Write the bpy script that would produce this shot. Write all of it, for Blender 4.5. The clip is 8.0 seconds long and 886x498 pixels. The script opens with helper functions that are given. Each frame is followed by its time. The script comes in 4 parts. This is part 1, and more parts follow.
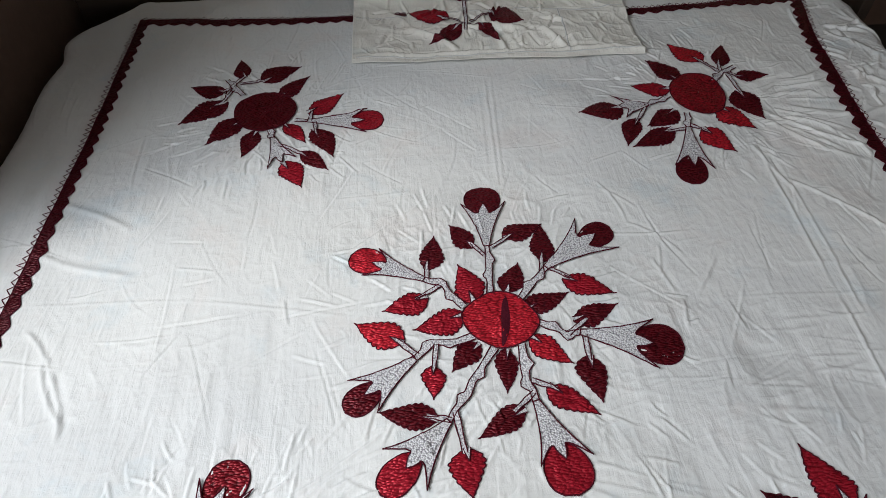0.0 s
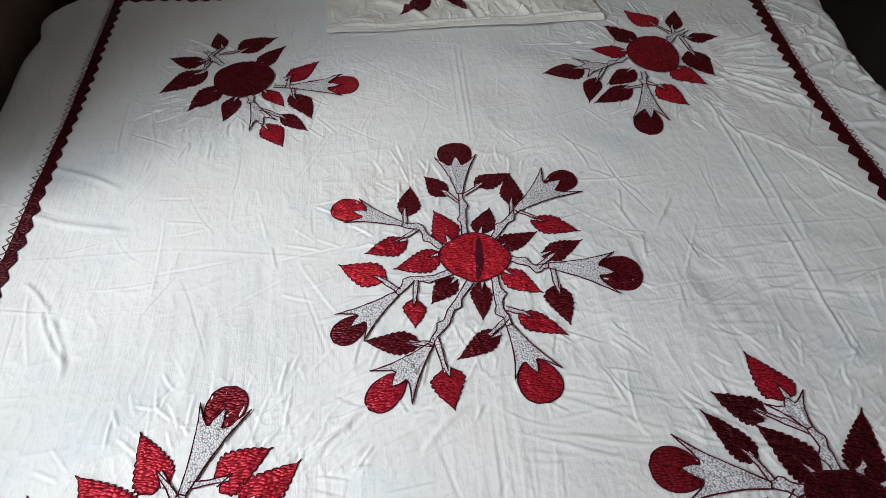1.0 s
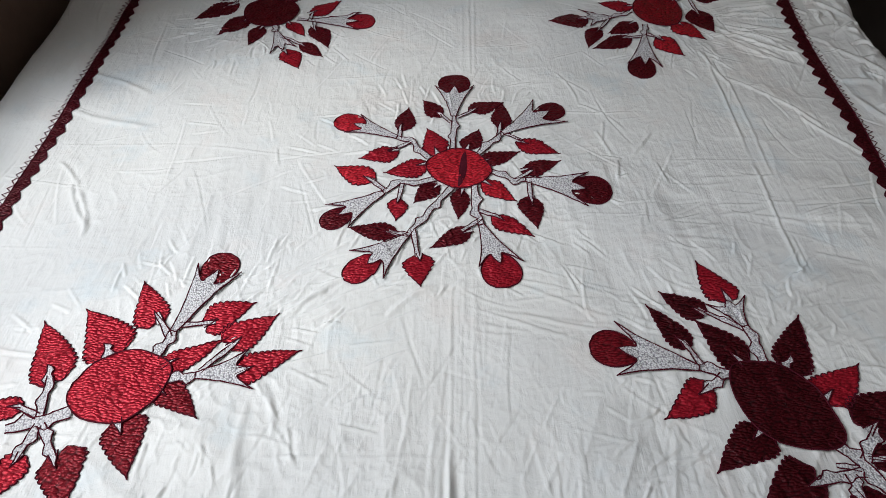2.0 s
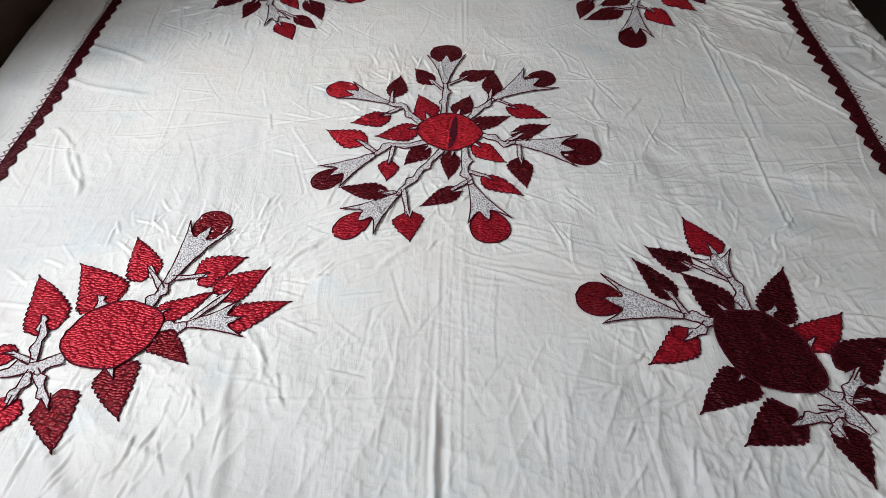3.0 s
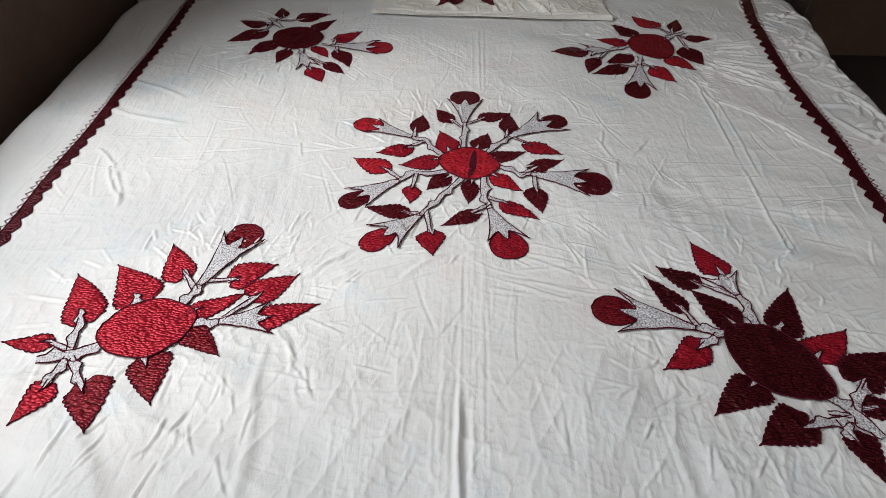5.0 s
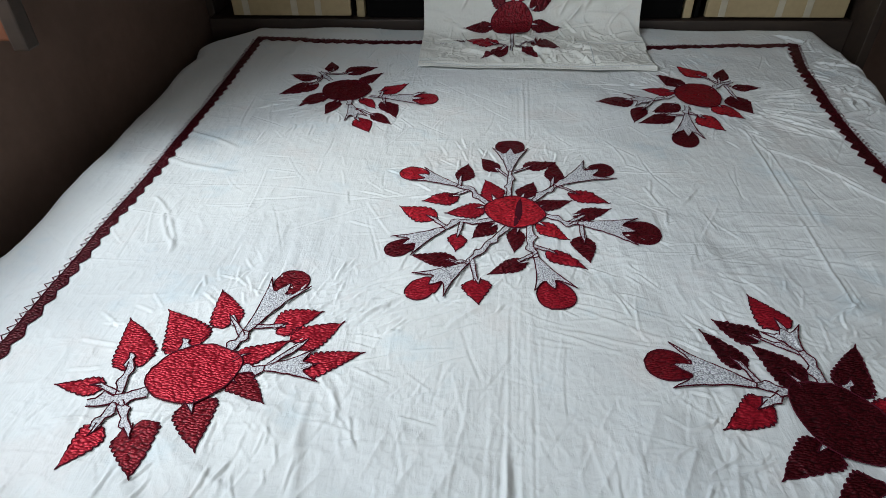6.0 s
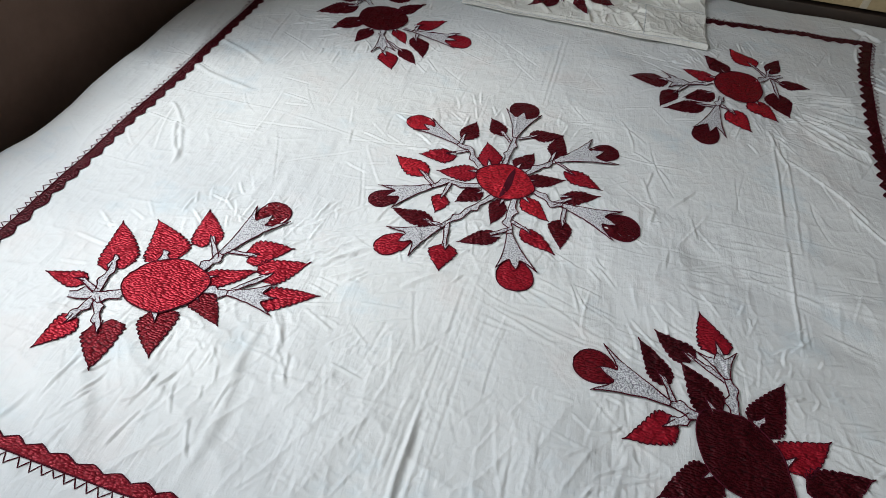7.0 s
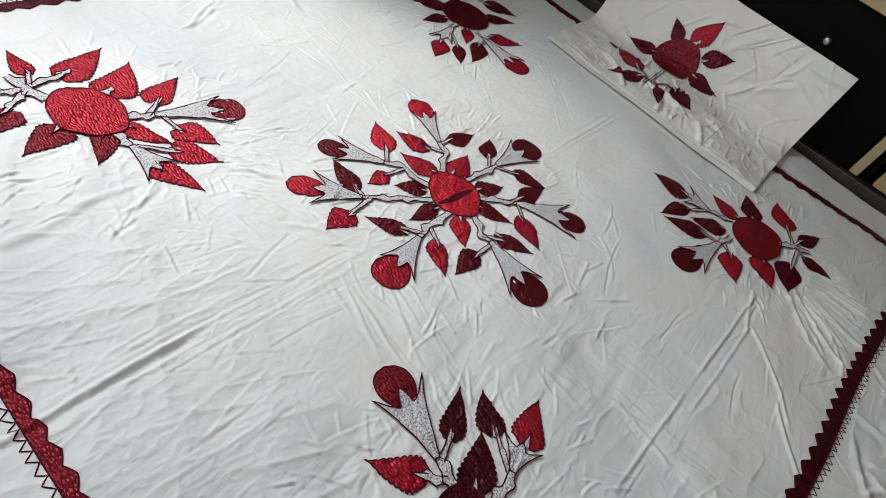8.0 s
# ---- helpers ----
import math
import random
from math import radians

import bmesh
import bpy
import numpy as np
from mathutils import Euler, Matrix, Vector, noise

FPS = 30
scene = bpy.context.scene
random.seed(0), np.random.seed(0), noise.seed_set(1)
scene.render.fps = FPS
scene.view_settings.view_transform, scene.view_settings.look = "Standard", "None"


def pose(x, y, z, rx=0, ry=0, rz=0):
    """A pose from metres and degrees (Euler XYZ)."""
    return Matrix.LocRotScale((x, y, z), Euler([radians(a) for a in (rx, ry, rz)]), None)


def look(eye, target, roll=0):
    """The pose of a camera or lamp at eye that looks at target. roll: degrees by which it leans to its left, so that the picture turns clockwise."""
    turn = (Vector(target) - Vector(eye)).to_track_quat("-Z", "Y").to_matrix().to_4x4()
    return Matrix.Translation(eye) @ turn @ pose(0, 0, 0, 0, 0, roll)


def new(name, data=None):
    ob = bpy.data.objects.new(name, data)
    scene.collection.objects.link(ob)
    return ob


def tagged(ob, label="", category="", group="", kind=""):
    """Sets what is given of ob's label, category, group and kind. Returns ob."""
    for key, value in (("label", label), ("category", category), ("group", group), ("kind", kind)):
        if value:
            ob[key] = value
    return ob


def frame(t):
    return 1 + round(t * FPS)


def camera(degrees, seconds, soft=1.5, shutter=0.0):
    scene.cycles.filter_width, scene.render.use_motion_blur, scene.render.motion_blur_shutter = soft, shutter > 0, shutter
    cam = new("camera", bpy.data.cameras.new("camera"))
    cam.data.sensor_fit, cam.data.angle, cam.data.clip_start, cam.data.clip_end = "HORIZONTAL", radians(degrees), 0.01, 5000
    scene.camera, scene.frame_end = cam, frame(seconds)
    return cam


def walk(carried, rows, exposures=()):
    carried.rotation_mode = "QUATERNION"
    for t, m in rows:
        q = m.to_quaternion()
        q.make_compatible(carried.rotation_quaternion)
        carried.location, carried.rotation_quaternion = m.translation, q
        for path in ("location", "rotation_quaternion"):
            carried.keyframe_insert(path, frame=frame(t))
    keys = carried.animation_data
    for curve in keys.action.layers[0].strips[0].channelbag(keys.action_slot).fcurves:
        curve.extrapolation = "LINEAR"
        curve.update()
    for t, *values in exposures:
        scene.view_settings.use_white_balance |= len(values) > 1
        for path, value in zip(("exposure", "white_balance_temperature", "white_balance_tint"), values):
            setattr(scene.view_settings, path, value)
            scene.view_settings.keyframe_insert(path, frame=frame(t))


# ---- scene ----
cam = camera(71.9, 8.0, soft=0.8)
PATH = [
    (0, (-0.189, -0.449, 1.308), (-0.114, 0.859, -0.203), -1.1),
    (0.5, (-0.203, -0.527, 1.304), (-0.05, 0.747, -0.231), 0.0),
    (1, (-0.202, -0.562, 1.308), (-0.048, 0.724, -0.215), -0.2),
    (1.5, (-0.151, -0.651, 1.289), (-0.061, 0.641, -0.235), 0.6),
    (1.7, (-0.135, -0.703, 1.279), (-0.076, 0.593, -0.243), 0.8),
    (2.8, (-0.103, -0.811, 1.245), (-0.108, 0.488, -0.277), -1.4),
    (3, (-0.101, -0.821, 1.232), (-0.074, 0.479, -0.287), -0.3),
    (3.5, (-0.081, -0.849, 1.209), (-0.033, 0.431, -0.326), 0.3),
    (3.6, (-0.073, -0.864, 1.201), (-0.022, 0.414, -0.337), 0.3),
    (4, (-0.075, -0.897, 1.194), (-0.032, 0.393, -0.334), 0.9),
    (4.1, (-0.084, -0.914, 1.188), (-0.047, 0.392, -0.327), 1.5),
    (4.5, (-0.1, -0.921, 1.19), (-0.069, 0.429, -0.285), 1.9),
    (5, (-0.144, -0.927, 1.198), (-0.103, 0.551, -0.148), 1.7),
    (5.2, (-0.147, -0.925, 1.207), (-0.186, 0.586, -0.102), -0.6),
    (6.3, (-0.159, -0.918, 1.19), (-0.291, 0.66, -0.032), -0.7),
    (6.5, (-0.119, -0.925, 1.197), (-0.333, 0.558, -0.128), -0.3),
    (7, (-0.025, -0.873, 1.291), (-0.244, 0.493, -0.153), 6.1),
    (7.5, (0.104, -0.767, 1.303), (-0.23, 0.619, -0.099), 15.1),
    (8, (0.277, -0.753, 1.283), (-0.211, 0.56, -0.145), 26.8),
]
walk(cam, [(t, look(eye, target, roll)) for t, eye, target, roll in PATH],
     [(0, -0.22, 6350, 9), (1.5, -0.22, 6350, 9), (3.5, -0.19, 6580, 11), (4.8, -0.19, 6630, 11), (6.2, -0.28, 5950, 4), (6.7, -0.28, 6000, 5), (7.3, -0.08, 6450, 8), (8, -0.1, 6480, 8)])

# ---- light ----
world = bpy.data.worlds.new("World")
scene.world = world
world.use_nodes = True
wn = world.node_tree
sky = wn.nodes.new("ShaderNodeTexSky")
sky.sky_type, sky.sun_disc = "NISHITA", False
sky.sun_elevation, sky.sun_rotation = radians(40), radians(250)
wn.links.new(sky.outputs[0], wn.nodes["Background"].inputs[0])
wn.nodes["Background"].inputs[1].default_value = 0.12

sun = new("sun", bpy.data.lights.new("sun", "SUN"))
sun.data.energy, sun.data.angle, sun.data.color = 1.0, radians(12), (1.0, 0.97, 0.92)
sun.matrix_world = look((-5, -3, 7), (0, 0, 0))


def area_lamp(name, eye, target, wide, high, watts, tint):
    lamp = new(name, bpy.data.lights.new(name, "AREA"))
    lamp.data.shape, lamp.data.size, lamp.data.size_y = "RECTANGLE", wide, high
    lamp.data.energy, lamp.data.color = watts, tint
    lamp.matrix_world = look(eye, target)
    return lamp


area_lamp("window_daylight", (-1.30, -0.33, 1.82), (0.75, 0.08, 1.32), 1.0, 1.0, 35, (0.94, 0.975, 1.0))
# unseen fill lamp beyond the bed's foot, added to brighten pillowcase and sheet
area_lamp("south_fill", (0.6, -2.95, 1.05), (0.2, 0.0, 0.8), 0.9, 1.5, 19, (1.0, 0.98, 0.95))


# ---- materials ----
def material(name):
    m = bpy.data.materials.new(name)
    m.use_nodes = True
    t = m.node_tree
    return m, t, t.nodes["Principled BSDF"]


def node(t, kind, **values):
    n = t.nodes.new(kind)
    for key, value in values.items():
        if key in n.inputs:
            n.inputs[key].default_value = value
    return n


def noise_node(t, scale, detail=4.0, rough=0.55, distort=0.0, stretch=(1, 1, 1), turn=0.0):
    c = t.nodes.new("ShaderNodeTexCoord")
    mp = t.nodes.new("ShaderNodeMapping")
    mp.inputs["Scale"].default_value = stretch
    mp.inputs["Rotation"].default_value = (0, 0, turn)
    t.links.new(c.outputs["Object"], mp.inputs[0])
    n = node(t, "ShaderNodeTexNoise", Scale=scale, Detail=detail, Roughness=rough, Distortion=distort)
    t.links.new(mp.outputs[0], n.inputs["Vector"])
    return n


def ramp(t, src, stops):
    r = t.nodes.new("ShaderNodeValToRGB")
    while len(r.color_ramp.elements) < len(stops):
        r.color_ramp.elements.new(0.5)
    for e, (pos, col) in zip(r.color_ramp.elements, stops):
        e.position, e.color = pos, (*col, 1)
    t.links.new(src, r.inputs[0])
    return r


def mixed(t, kind, fac, a, b):
    m = t.nodes.new("ShaderNodeMix")
    m.data_type, m.blend_type = "RGBA", kind
    for sock, v in ((m.inputs[0], fac), (m.inputs[6], a), (m.inputs[7], b)):
        if isinstance(v, (int, float)):
            sock.default_value = v
        elif isinstance(v, tuple):
            sock.default_value = (*v, 1)
        else:
            t.links.new(v, sock)
    return m.outputs[2]


def bumps(t, bsdf, *layers):
    last = None
    for src, strength, dist in layers:
        b = t.nodes.new("ShaderNodeBump")
        b.inputs["Strength"].default_value, b.inputs["Distance"].default_value = strength, dist
        t.links.new(src, b.inputs["Height"])
        if last:
            t.links.new(last, b.inputs["Normal"])
        last = b.outputs[0]
    t.links.new(last, bsdf.inputs["Normal"])


def cotton(name, base, worn, rough=0.6):
    m, t, b = material(name)
    large = noise_node(t, 2.2, 3, 0.5)
    c1 = ramp(t, large.outputs[0], [(0.35, base), (0.7, worn)])
    blot = noise_node(t, 7, 5, 0.6)
    tint = ramp(t, blot.outputs[0], [(0.34, (1.0, 0.97, 0.96)), (0.45, (1, 1, 1)), (0.58, (1, 1, 1)), (0.72, (0.91, 0.965, 1.0))])
    t.links.new(mixed(t, "MULTIPLY", 1.0, c1.outputs[0], tint.outputs[0]), b.inputs["Base Color"])
    b.inputs["Roughness"].default_value = rough
    b.inputs["Specular IOR Level"].default_value = 0.4
    weave = noise_node(t, 700, 2, 0.5)
    grain = noise_node(t, 150, 3, 0.6, 0.3, (1, 0.16, 1))
    crumple = noise_node(t, 42, 5, 0.62, 0.6, (1, 0.45, 1), 0.25)
    cross = noise_node(t, 38, 4, 0.6, 0.6, (0.4, 1, 1), -0.2)
    threads = noise_node(t, 210, 2, 0.5, 0.0, (1, 0.045, 1), 0.05)
    patches = noise_node(t, 5, 2, 0.5)
    streak = mixed(t, "MULTIPLY", 1.0, threads.outputs[0], ramp(t, patches.outputs[0], [(0.40, (0.15, 0.15, 0.15)), (0.60, (1, 1, 1))]).outputs[0])
    bumps(t, b, (crumple.outputs[0], 0.36, 0.0050), (cross.outputs[0], 0.28, 0.0040), (streak, 0.34, 0.0022), (grain.outputs[0], 0.32, 0.0018), (weave.outputs[0], 0.15, 0.0006))
    return m


def satin(name, colour, deep, scale=1.0):
    """Satin worked over in short chain stitches: glossy dashes with dark needle furrows between them."""
    m, t, b = material(name)
    c = t.nodes.new("ShaderNodeTexCoord")
    warp = noise_node(t, 26, 2, 0.5)
    bent = t.nodes.new("ShaderNodeMix")
    bent.data_type, bent.blend_type = "RGBA", "LINEAR_LIGHT"
    bent.inputs[0].default_value = 0.007
    t.links.new(c.outputs["Object"], bent.inputs[6])
    t.links.new(warp.outputs["Color"], bent.inputs[7])
    mp = t.nodes.new("ShaderNodeMapping")
    mp.inputs["Scale"].default_value = (135 * scale, 270 * scale, 1)
    mp.inputs["Rotation"].default_value = (0, 0, 0.42)
    t.links.new(bent.outputs[2], mp.inputs[0])
    cells = node(t, "ShaderNodeTexVoronoi", Scale=1.0, Randomness=0.85)
    cells.voronoi_dimensions = "2D"
    t.links.new(mp.outputs[0], cells.inputs["Vector"])
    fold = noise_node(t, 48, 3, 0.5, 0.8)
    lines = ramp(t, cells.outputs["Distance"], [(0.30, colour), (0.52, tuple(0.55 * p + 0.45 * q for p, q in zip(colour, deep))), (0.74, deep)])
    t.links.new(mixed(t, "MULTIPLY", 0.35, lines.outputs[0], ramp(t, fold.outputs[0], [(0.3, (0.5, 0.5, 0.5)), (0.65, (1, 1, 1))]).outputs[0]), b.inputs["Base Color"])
    b.inputs["Roughness"].default_value = 0.40
    b.inputs["Metallic"].default_value = 0.38
    b.inputs["Specular IOR Level"].default_value = 0.3
    bumps(t, b, (fold.outputs[0], 0.28, 0.005), (cells.outputs["Distance"], 0.75, -0.0026))
    return m


def plain(name, colour, other, rough, scale=18, metal=0.0, bump=0.15, stretch=(1, 1, 1)):
    m, t, b = material(name)
    big = noise_node(t, scale, 4, 0.6, 0.2, stretch)
    fine = noise_node(t, scale * 9, 3, 0.6, 0.0, stretch)
    c = ramp(t, big.outputs[0], [(0.3, colour), (0.72, other)])
    t.links.new(mixed(t, "MULTIPLY", 0.25, c.outputs[0], fine.outputs[0]), b.inputs["Base Color"])
    b.inputs["Roughness"].default_value, b.inputs["Metallic"].default_value = rough, metal
    bumps(t, b, (big.outputs[0], bump, 0.004), (fine.outputs[0], bump, 0.001))
    return m


def pebbled(name):
    """Silver-grey cloth covered in tiny stitched rings."""
    m, t, b = material(name)
    c = t.nodes.new("ShaderNodeTexCoord")
    v = node(t, "ShaderNodeTexVoronoi", Scale=330.0)
    v.voronoi_dimensions = "2D"
    t.links.new(c.outputs["Object"], v.inputs["Vector"])
    col = ramp(t, v.outputs["Distance"], [(0.34, (0.74, 0.73, 0.75)), (0.50, (0.60, 0.59, 0.61)), (0.70, (0.33, 0.31, 0.34))])
    t.links.new(col.outputs[0], b.inputs["Base Color"])
    b.inputs["Roughness"].default_value = 0.5
    bumps(t, b, (v.outputs["Distance"], 0.7, -0.0025))
    return m


SHEET = cotton("white_cotton", (0.80, 0.80, 0.78), (0.74, 0.75, 0.75))
CASE = cotton("cream_cotton", (0.86, 0.84, 0.78), (0.81, 0.79, 0.73), 0.7)
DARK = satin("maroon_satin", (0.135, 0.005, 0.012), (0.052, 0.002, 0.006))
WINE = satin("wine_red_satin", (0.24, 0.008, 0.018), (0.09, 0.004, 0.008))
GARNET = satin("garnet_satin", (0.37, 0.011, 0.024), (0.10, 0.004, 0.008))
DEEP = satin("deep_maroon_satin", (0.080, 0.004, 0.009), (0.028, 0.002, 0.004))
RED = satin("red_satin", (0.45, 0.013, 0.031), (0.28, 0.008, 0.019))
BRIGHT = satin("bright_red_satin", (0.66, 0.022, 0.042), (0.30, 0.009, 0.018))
SILVER = pebbled("silver_stitched_cloth")
THREAD = plain("dark_thread", (0.060, 0.005, 0.013), (0.095, 0.009, 0.021), 0.9, 300)
THREAD.node_tree.nodes["Principled BSDF"].inputs["Specular IOR Level"].default_value = 0.12
PALE = plain("white_thread", (0.75, 0.74, 0.72), (0.66, 0.66, 0.64), 0.8, 200)
PLASTER = plain("mauve_plaster", (0.165, 0.098, 0.070), (0.125, 0.075, 0.053), 0.85, 5, 0, 0.25)
WHITEWASH = plain("whitewash", (0.74, 0.73, 0.70), (0.66, 0.65, 0.62), 0.9, 4)
CEMENT = plain("cement_floor", (0.065, 0.055, 0.050), (0.045, 0.040, 0.036), 0.6, 6)
DARKWOOD = plain("dark_brown_wood", (0.035, 0.024, 0.018), (0.055, 0.036, 0.026), 0.45, 7, 0, 0.1, (1, 6, 6))
BLACK = plain("black_laminate", (0.0025, 0.0022, 0.0022), (0.004, 0.0035, 0.0035), 0.6, 9)
BLACK.node_tree.nodes["Principled BSDF"].inputs["Specular IOR Level"].default_value = 0.06
CREAM = plain("cream_laminate", (0.52, 0.40, 0.22), (0.45, 0.34, 0.185), 0.45, 5)
STRIPE = plain("pale_stripe", (0.62, 0.55, 0.41), (0.56, 0.49, 0.36), 0.45, 5)
SHUTTER = plain("orange_brown_wood", (0.24, 0.080, 0.035), (0.15, 0.050, 0.022), 0.5, 6, 0, 0.2, (7, 7, 1))
STEEL = plain("brushed_steel", (0.55, 0.54, 0.52), (0.42, 0.41, 0.40), 0.3, 60, 1.0)
BLUE = plain("blue_cloth", (0.03, 0.10, 0.28), (0.02, 0.07, 0.20), 0.85, 30)
TICKING = plain("mattress_ticking", (0.50, 0.48, 0.44), (0.42, 0.40, 0.38), 0.9, 12)

# ---- cloth shape ----
Z = 0.50
rng = np.random.default_rng(7)
LATTICE = [rng.random((97, 97)) * 2 - 1 for _ in range(10)]


def value_noise(k, x, y):
    g = LATTICE[k % 10]
    x, y = np.asarray(x, float) + 300.0, np.asarray(y, float) + 300.0
    i, j = np.floor(x).astype(int), np.floor(y).astype(int)
    fx, fy = x - i, y - j
    fx, fy = fx * fx * fx * (fx * (fx * 6 - 15) + 10), fy * fy * fy * (fy * (fy * 6 - 15) + 10)
    a, b = g[i % 97, j % 97], g[(i + 1) % 97, j % 97]
    c, d = g[i % 97, (j + 1) % 97], g[(i + 1) % 97, (j + 1) % 97]
    return (a * (1 - fx) + b * fx) * (1 - fy) + (c * (1 - fx) + d * fx) * fy


def smooth(e0, e1, v):
    q = np.clip((v - e0) / (e1 - e0), 0, 1)
    return q * q * (3 - 2 * q)


def ridge(x, y, x0, y0, x1, y1, high, wide, bend=0.0):
    """A crease from one point to another with a furrow beside it, fading at its ends; bend bows it sideways."""
    dx, dy = x1 - x0, y1 - y0
    long = math.hypot(dx, dy)
    dx, dy = dx / long, dy / long
    a = ((x - x0) * dx + (y - y0) * dy) / long
    b = -(x - x0) * dy + (y - y0) * dx - bend * 4 * a * (1 - a) - 0.35 * wide * value_noise(3, a * long * 22 + x0 * 50, 0 * a + y0 * 50)
    shape = np.exp(-((b / wide) ** 2)) - 0.45 * np.exp(-(((b - 2.0 * wide) / (1.5 * wide)) ** 2))
    return high * shape * smooth(-0.03, 0.2, a) * (1 - smooth(0.75, 1.03, a))


# x0, y0, x1, y1, height, width, bow
PRESSED = (
    (-0.016, 0.80, -0.031, 0.38, 0.0012, 0.0028, 0), (-0.001, 0.80, -0.022, 0.38, 0.0010, 0.0028, 0), (-0.035, 0.76, -0.046, 0.40, 0.0007, 0.0024, 0),
    (-0.092, -0.18, -0.108, -0.62, 0.0004, 0.0024, 0), (-0.078, -0.18, -0.094, -0.60, 0.0003, 0.0024, 0), (-0.112, -0.20, -0.130, -0.55, 0.0004, 0.0024, 0),
    (-0.103, -0.44, -0.112, -0.74, 0.0052, 0.0042, 0), (-0.117, -0.42, -0.124, -0.72, 0.0009, 0.0024, 0),
    (0.508, 0.50, 0.485, 0.11, 0.0023, 0.0032, 0), (0.485, 0.11, 0.468, -0.20, 0.0025, 0.0032, 0), (0.530, 0.42, 0.504, 0.02, 0.0016, 0.0027, 0),
)
FOLDED = (
    (-0.85, 0.183, -0.55, 0.167, 0.0008, 0.0024, 0.003), (-0.57, 0.168, -0.30, 0.115, 0.0010, 0.0024, 0.003), (0.28, 0.111, 0.715, 0.093, 0.0007, 0.0024, 0),
    (0.234, 0.115, 0.221, 0.055, 0.0021, 0.0026, 0), (-0.416, 0.160, -0.405, 0.105, 0.0018, 0.0026, 0),
    (0.498, 0.490, 0.530, 0.330, 0.0030, 0.0038, -0.004), (0.514, 0.385, 0.668, 0.180, 0.0037, 0.0041, 0.012), (0.622, 0.235, 0.735, 0.080, 0.0035, 0.0041, -0.006),
    (0.548, 0.575, 0.720, 0.405, 0.0027, 0.0070, -0.014), (0.566, 0.600, 0.752, 0.440, 0.0024, 0.0058, -0.012),
)
SLACK = (
    (-0.377, -0.36, -0.382, -0.48, 0.0016, 0.0056, 0.0), (-0.379, -0.42, -0.376, -0.64, 0.0026, 0.0083, 0.008), (-0.60, -0.50, -0.515, -0.62, 0.0022, 0.0111, 0.004),
    (-0.48, -0.41, -0.515, -0.52, 0.0009, 0.0063, 0.004), (-0.46, -0.45, -0.475, -0.62, 0.0007, 0.0035, 0), (-0.50, -0.62, -0.44, -0.47, 0.0007, 0.0034, 0),
    (0.160, -0.50, 0.176, -0.66, 0.0025, 0.0083, 0.004), (0.220, -0.52, 0.224, -0.66, 0.0017, 0.0083, 0), (0.10, -0.54, 0.10, -0.68, 0.0009, 0.0083, 0),
)
HEM = (
    (0.400, -0.55, 0.440, -0.68, 0.0029, 0.0063, 0.004), (0.455, -0.52, 0.52, -0.68, 0.0023, 0.0070, 0.004), (0.47, -0.44, 0.50, -0.56, 0.0016, 0.0049, 0),
    (0.79, 0.50, 0.90, 0.30, 0.0045, 0.0084, 0.02), (0.77, 0.30, 0.90, 0.10, 0.0039, 0.0077, -0.02), (0.88, 0.86, 0.94, 0.66, 0.0042, 0.0098, 0.02), (0.82, 0.72, 0.93, 0.55, 0.0034, 0.0070, 0.02),
    (-0.94, 0.62, -0.89, 0.36, 0.0023, 0.0098, 0.01),
)
TUGS = (
    (-0.368, -0.258, -0.262, -0.155, 0.0038, 0.0055, 0.006), (-0.196, -0.242, -0.115, -0.175, 0.0031, 0.0049, 0.008), (-0.30, -0.262, -0.20, -0.205, 0.0021, 0.0039, 0.004),
    (-0.774, 0.075, -0.705, -0.045, 0.0028, 0.0042, -0.008), (0.206, 0.205, 0.226, 0.118, 0.0018, 0.0029, 0), (0.320, 0.197, 0.258, 0.115, 0.0020, 0.0029, 0),
    (0.150, 0.405, 0.186, 0.285, 0.0018, 0.0024, 0.010), (0.184, 0.287, 0.224, 0.258, 0.0017, 0.0024, 0.004), (0.229, 0.235, 0.213, 0.165, 0.0018, 0.0024, 0),
    (-0.823, 0.135, -0.757, 0.055, 0.0024, 0.0039, 0.006), (-0.760, 0.060, -0.706, -0.072, 0.0028, 0.0042, 0.008), (0.212, 0.275, 0.268, 0.192, 0.0013, 0.0024, 0.008),
    (0.303, 0.110, 0.311, 0.042, 0.0018, 0.0024, 0), (-0.410, -0.300, -0.326, -0.408, 0.0018, 0.0026, 0.006), (-0.375, -0.418, -0.300, -0.442, 0.0015, 0.0024, 0.004),
    (0.605, 0.570, 0.694, 0.500, 0.0028, 0.0052, 0.010), (0.690, 0.502, 0.724, 0.420, 0.0028, 0.0049, 0.008), (-0.630, -0.552, -0.656, -0.650, 0.0021, 0.0039, 0),
    (0.155, 0.380, 0.215, 0.315, 0.0015, 0.0026, 0.004), (0.257, 0.00, 0.247, -0.055, 0.0017, 0.0026, 0), (-0.369, -0.335, -0.336, -0.43, 0.0021, 0.0036, 0.012),
    (-0.36, -0.449, -0.12, -0.456, 0.0007, 0.0024, 0), (-0.87, 0.42, -0.70, 0.33, 0.0024, 0.0065, 0.01), (-0.87, 0.30, -0.66, 0.23, 0.0024, 0.0065, -0.01),
)
BLOOMS = ((-0.065, 0.095, 0.23), (-0.49, 0.66, 0.18), (0.44, 0.65, 0.18), (-0.47, -0.31, 0.20), (0.35, -0.38, 0.21))

# the height of the cloth over the mattress, kept on a fine raster
GRAIN, GX0, GY0 = 0.0018, -1.34, -1.20
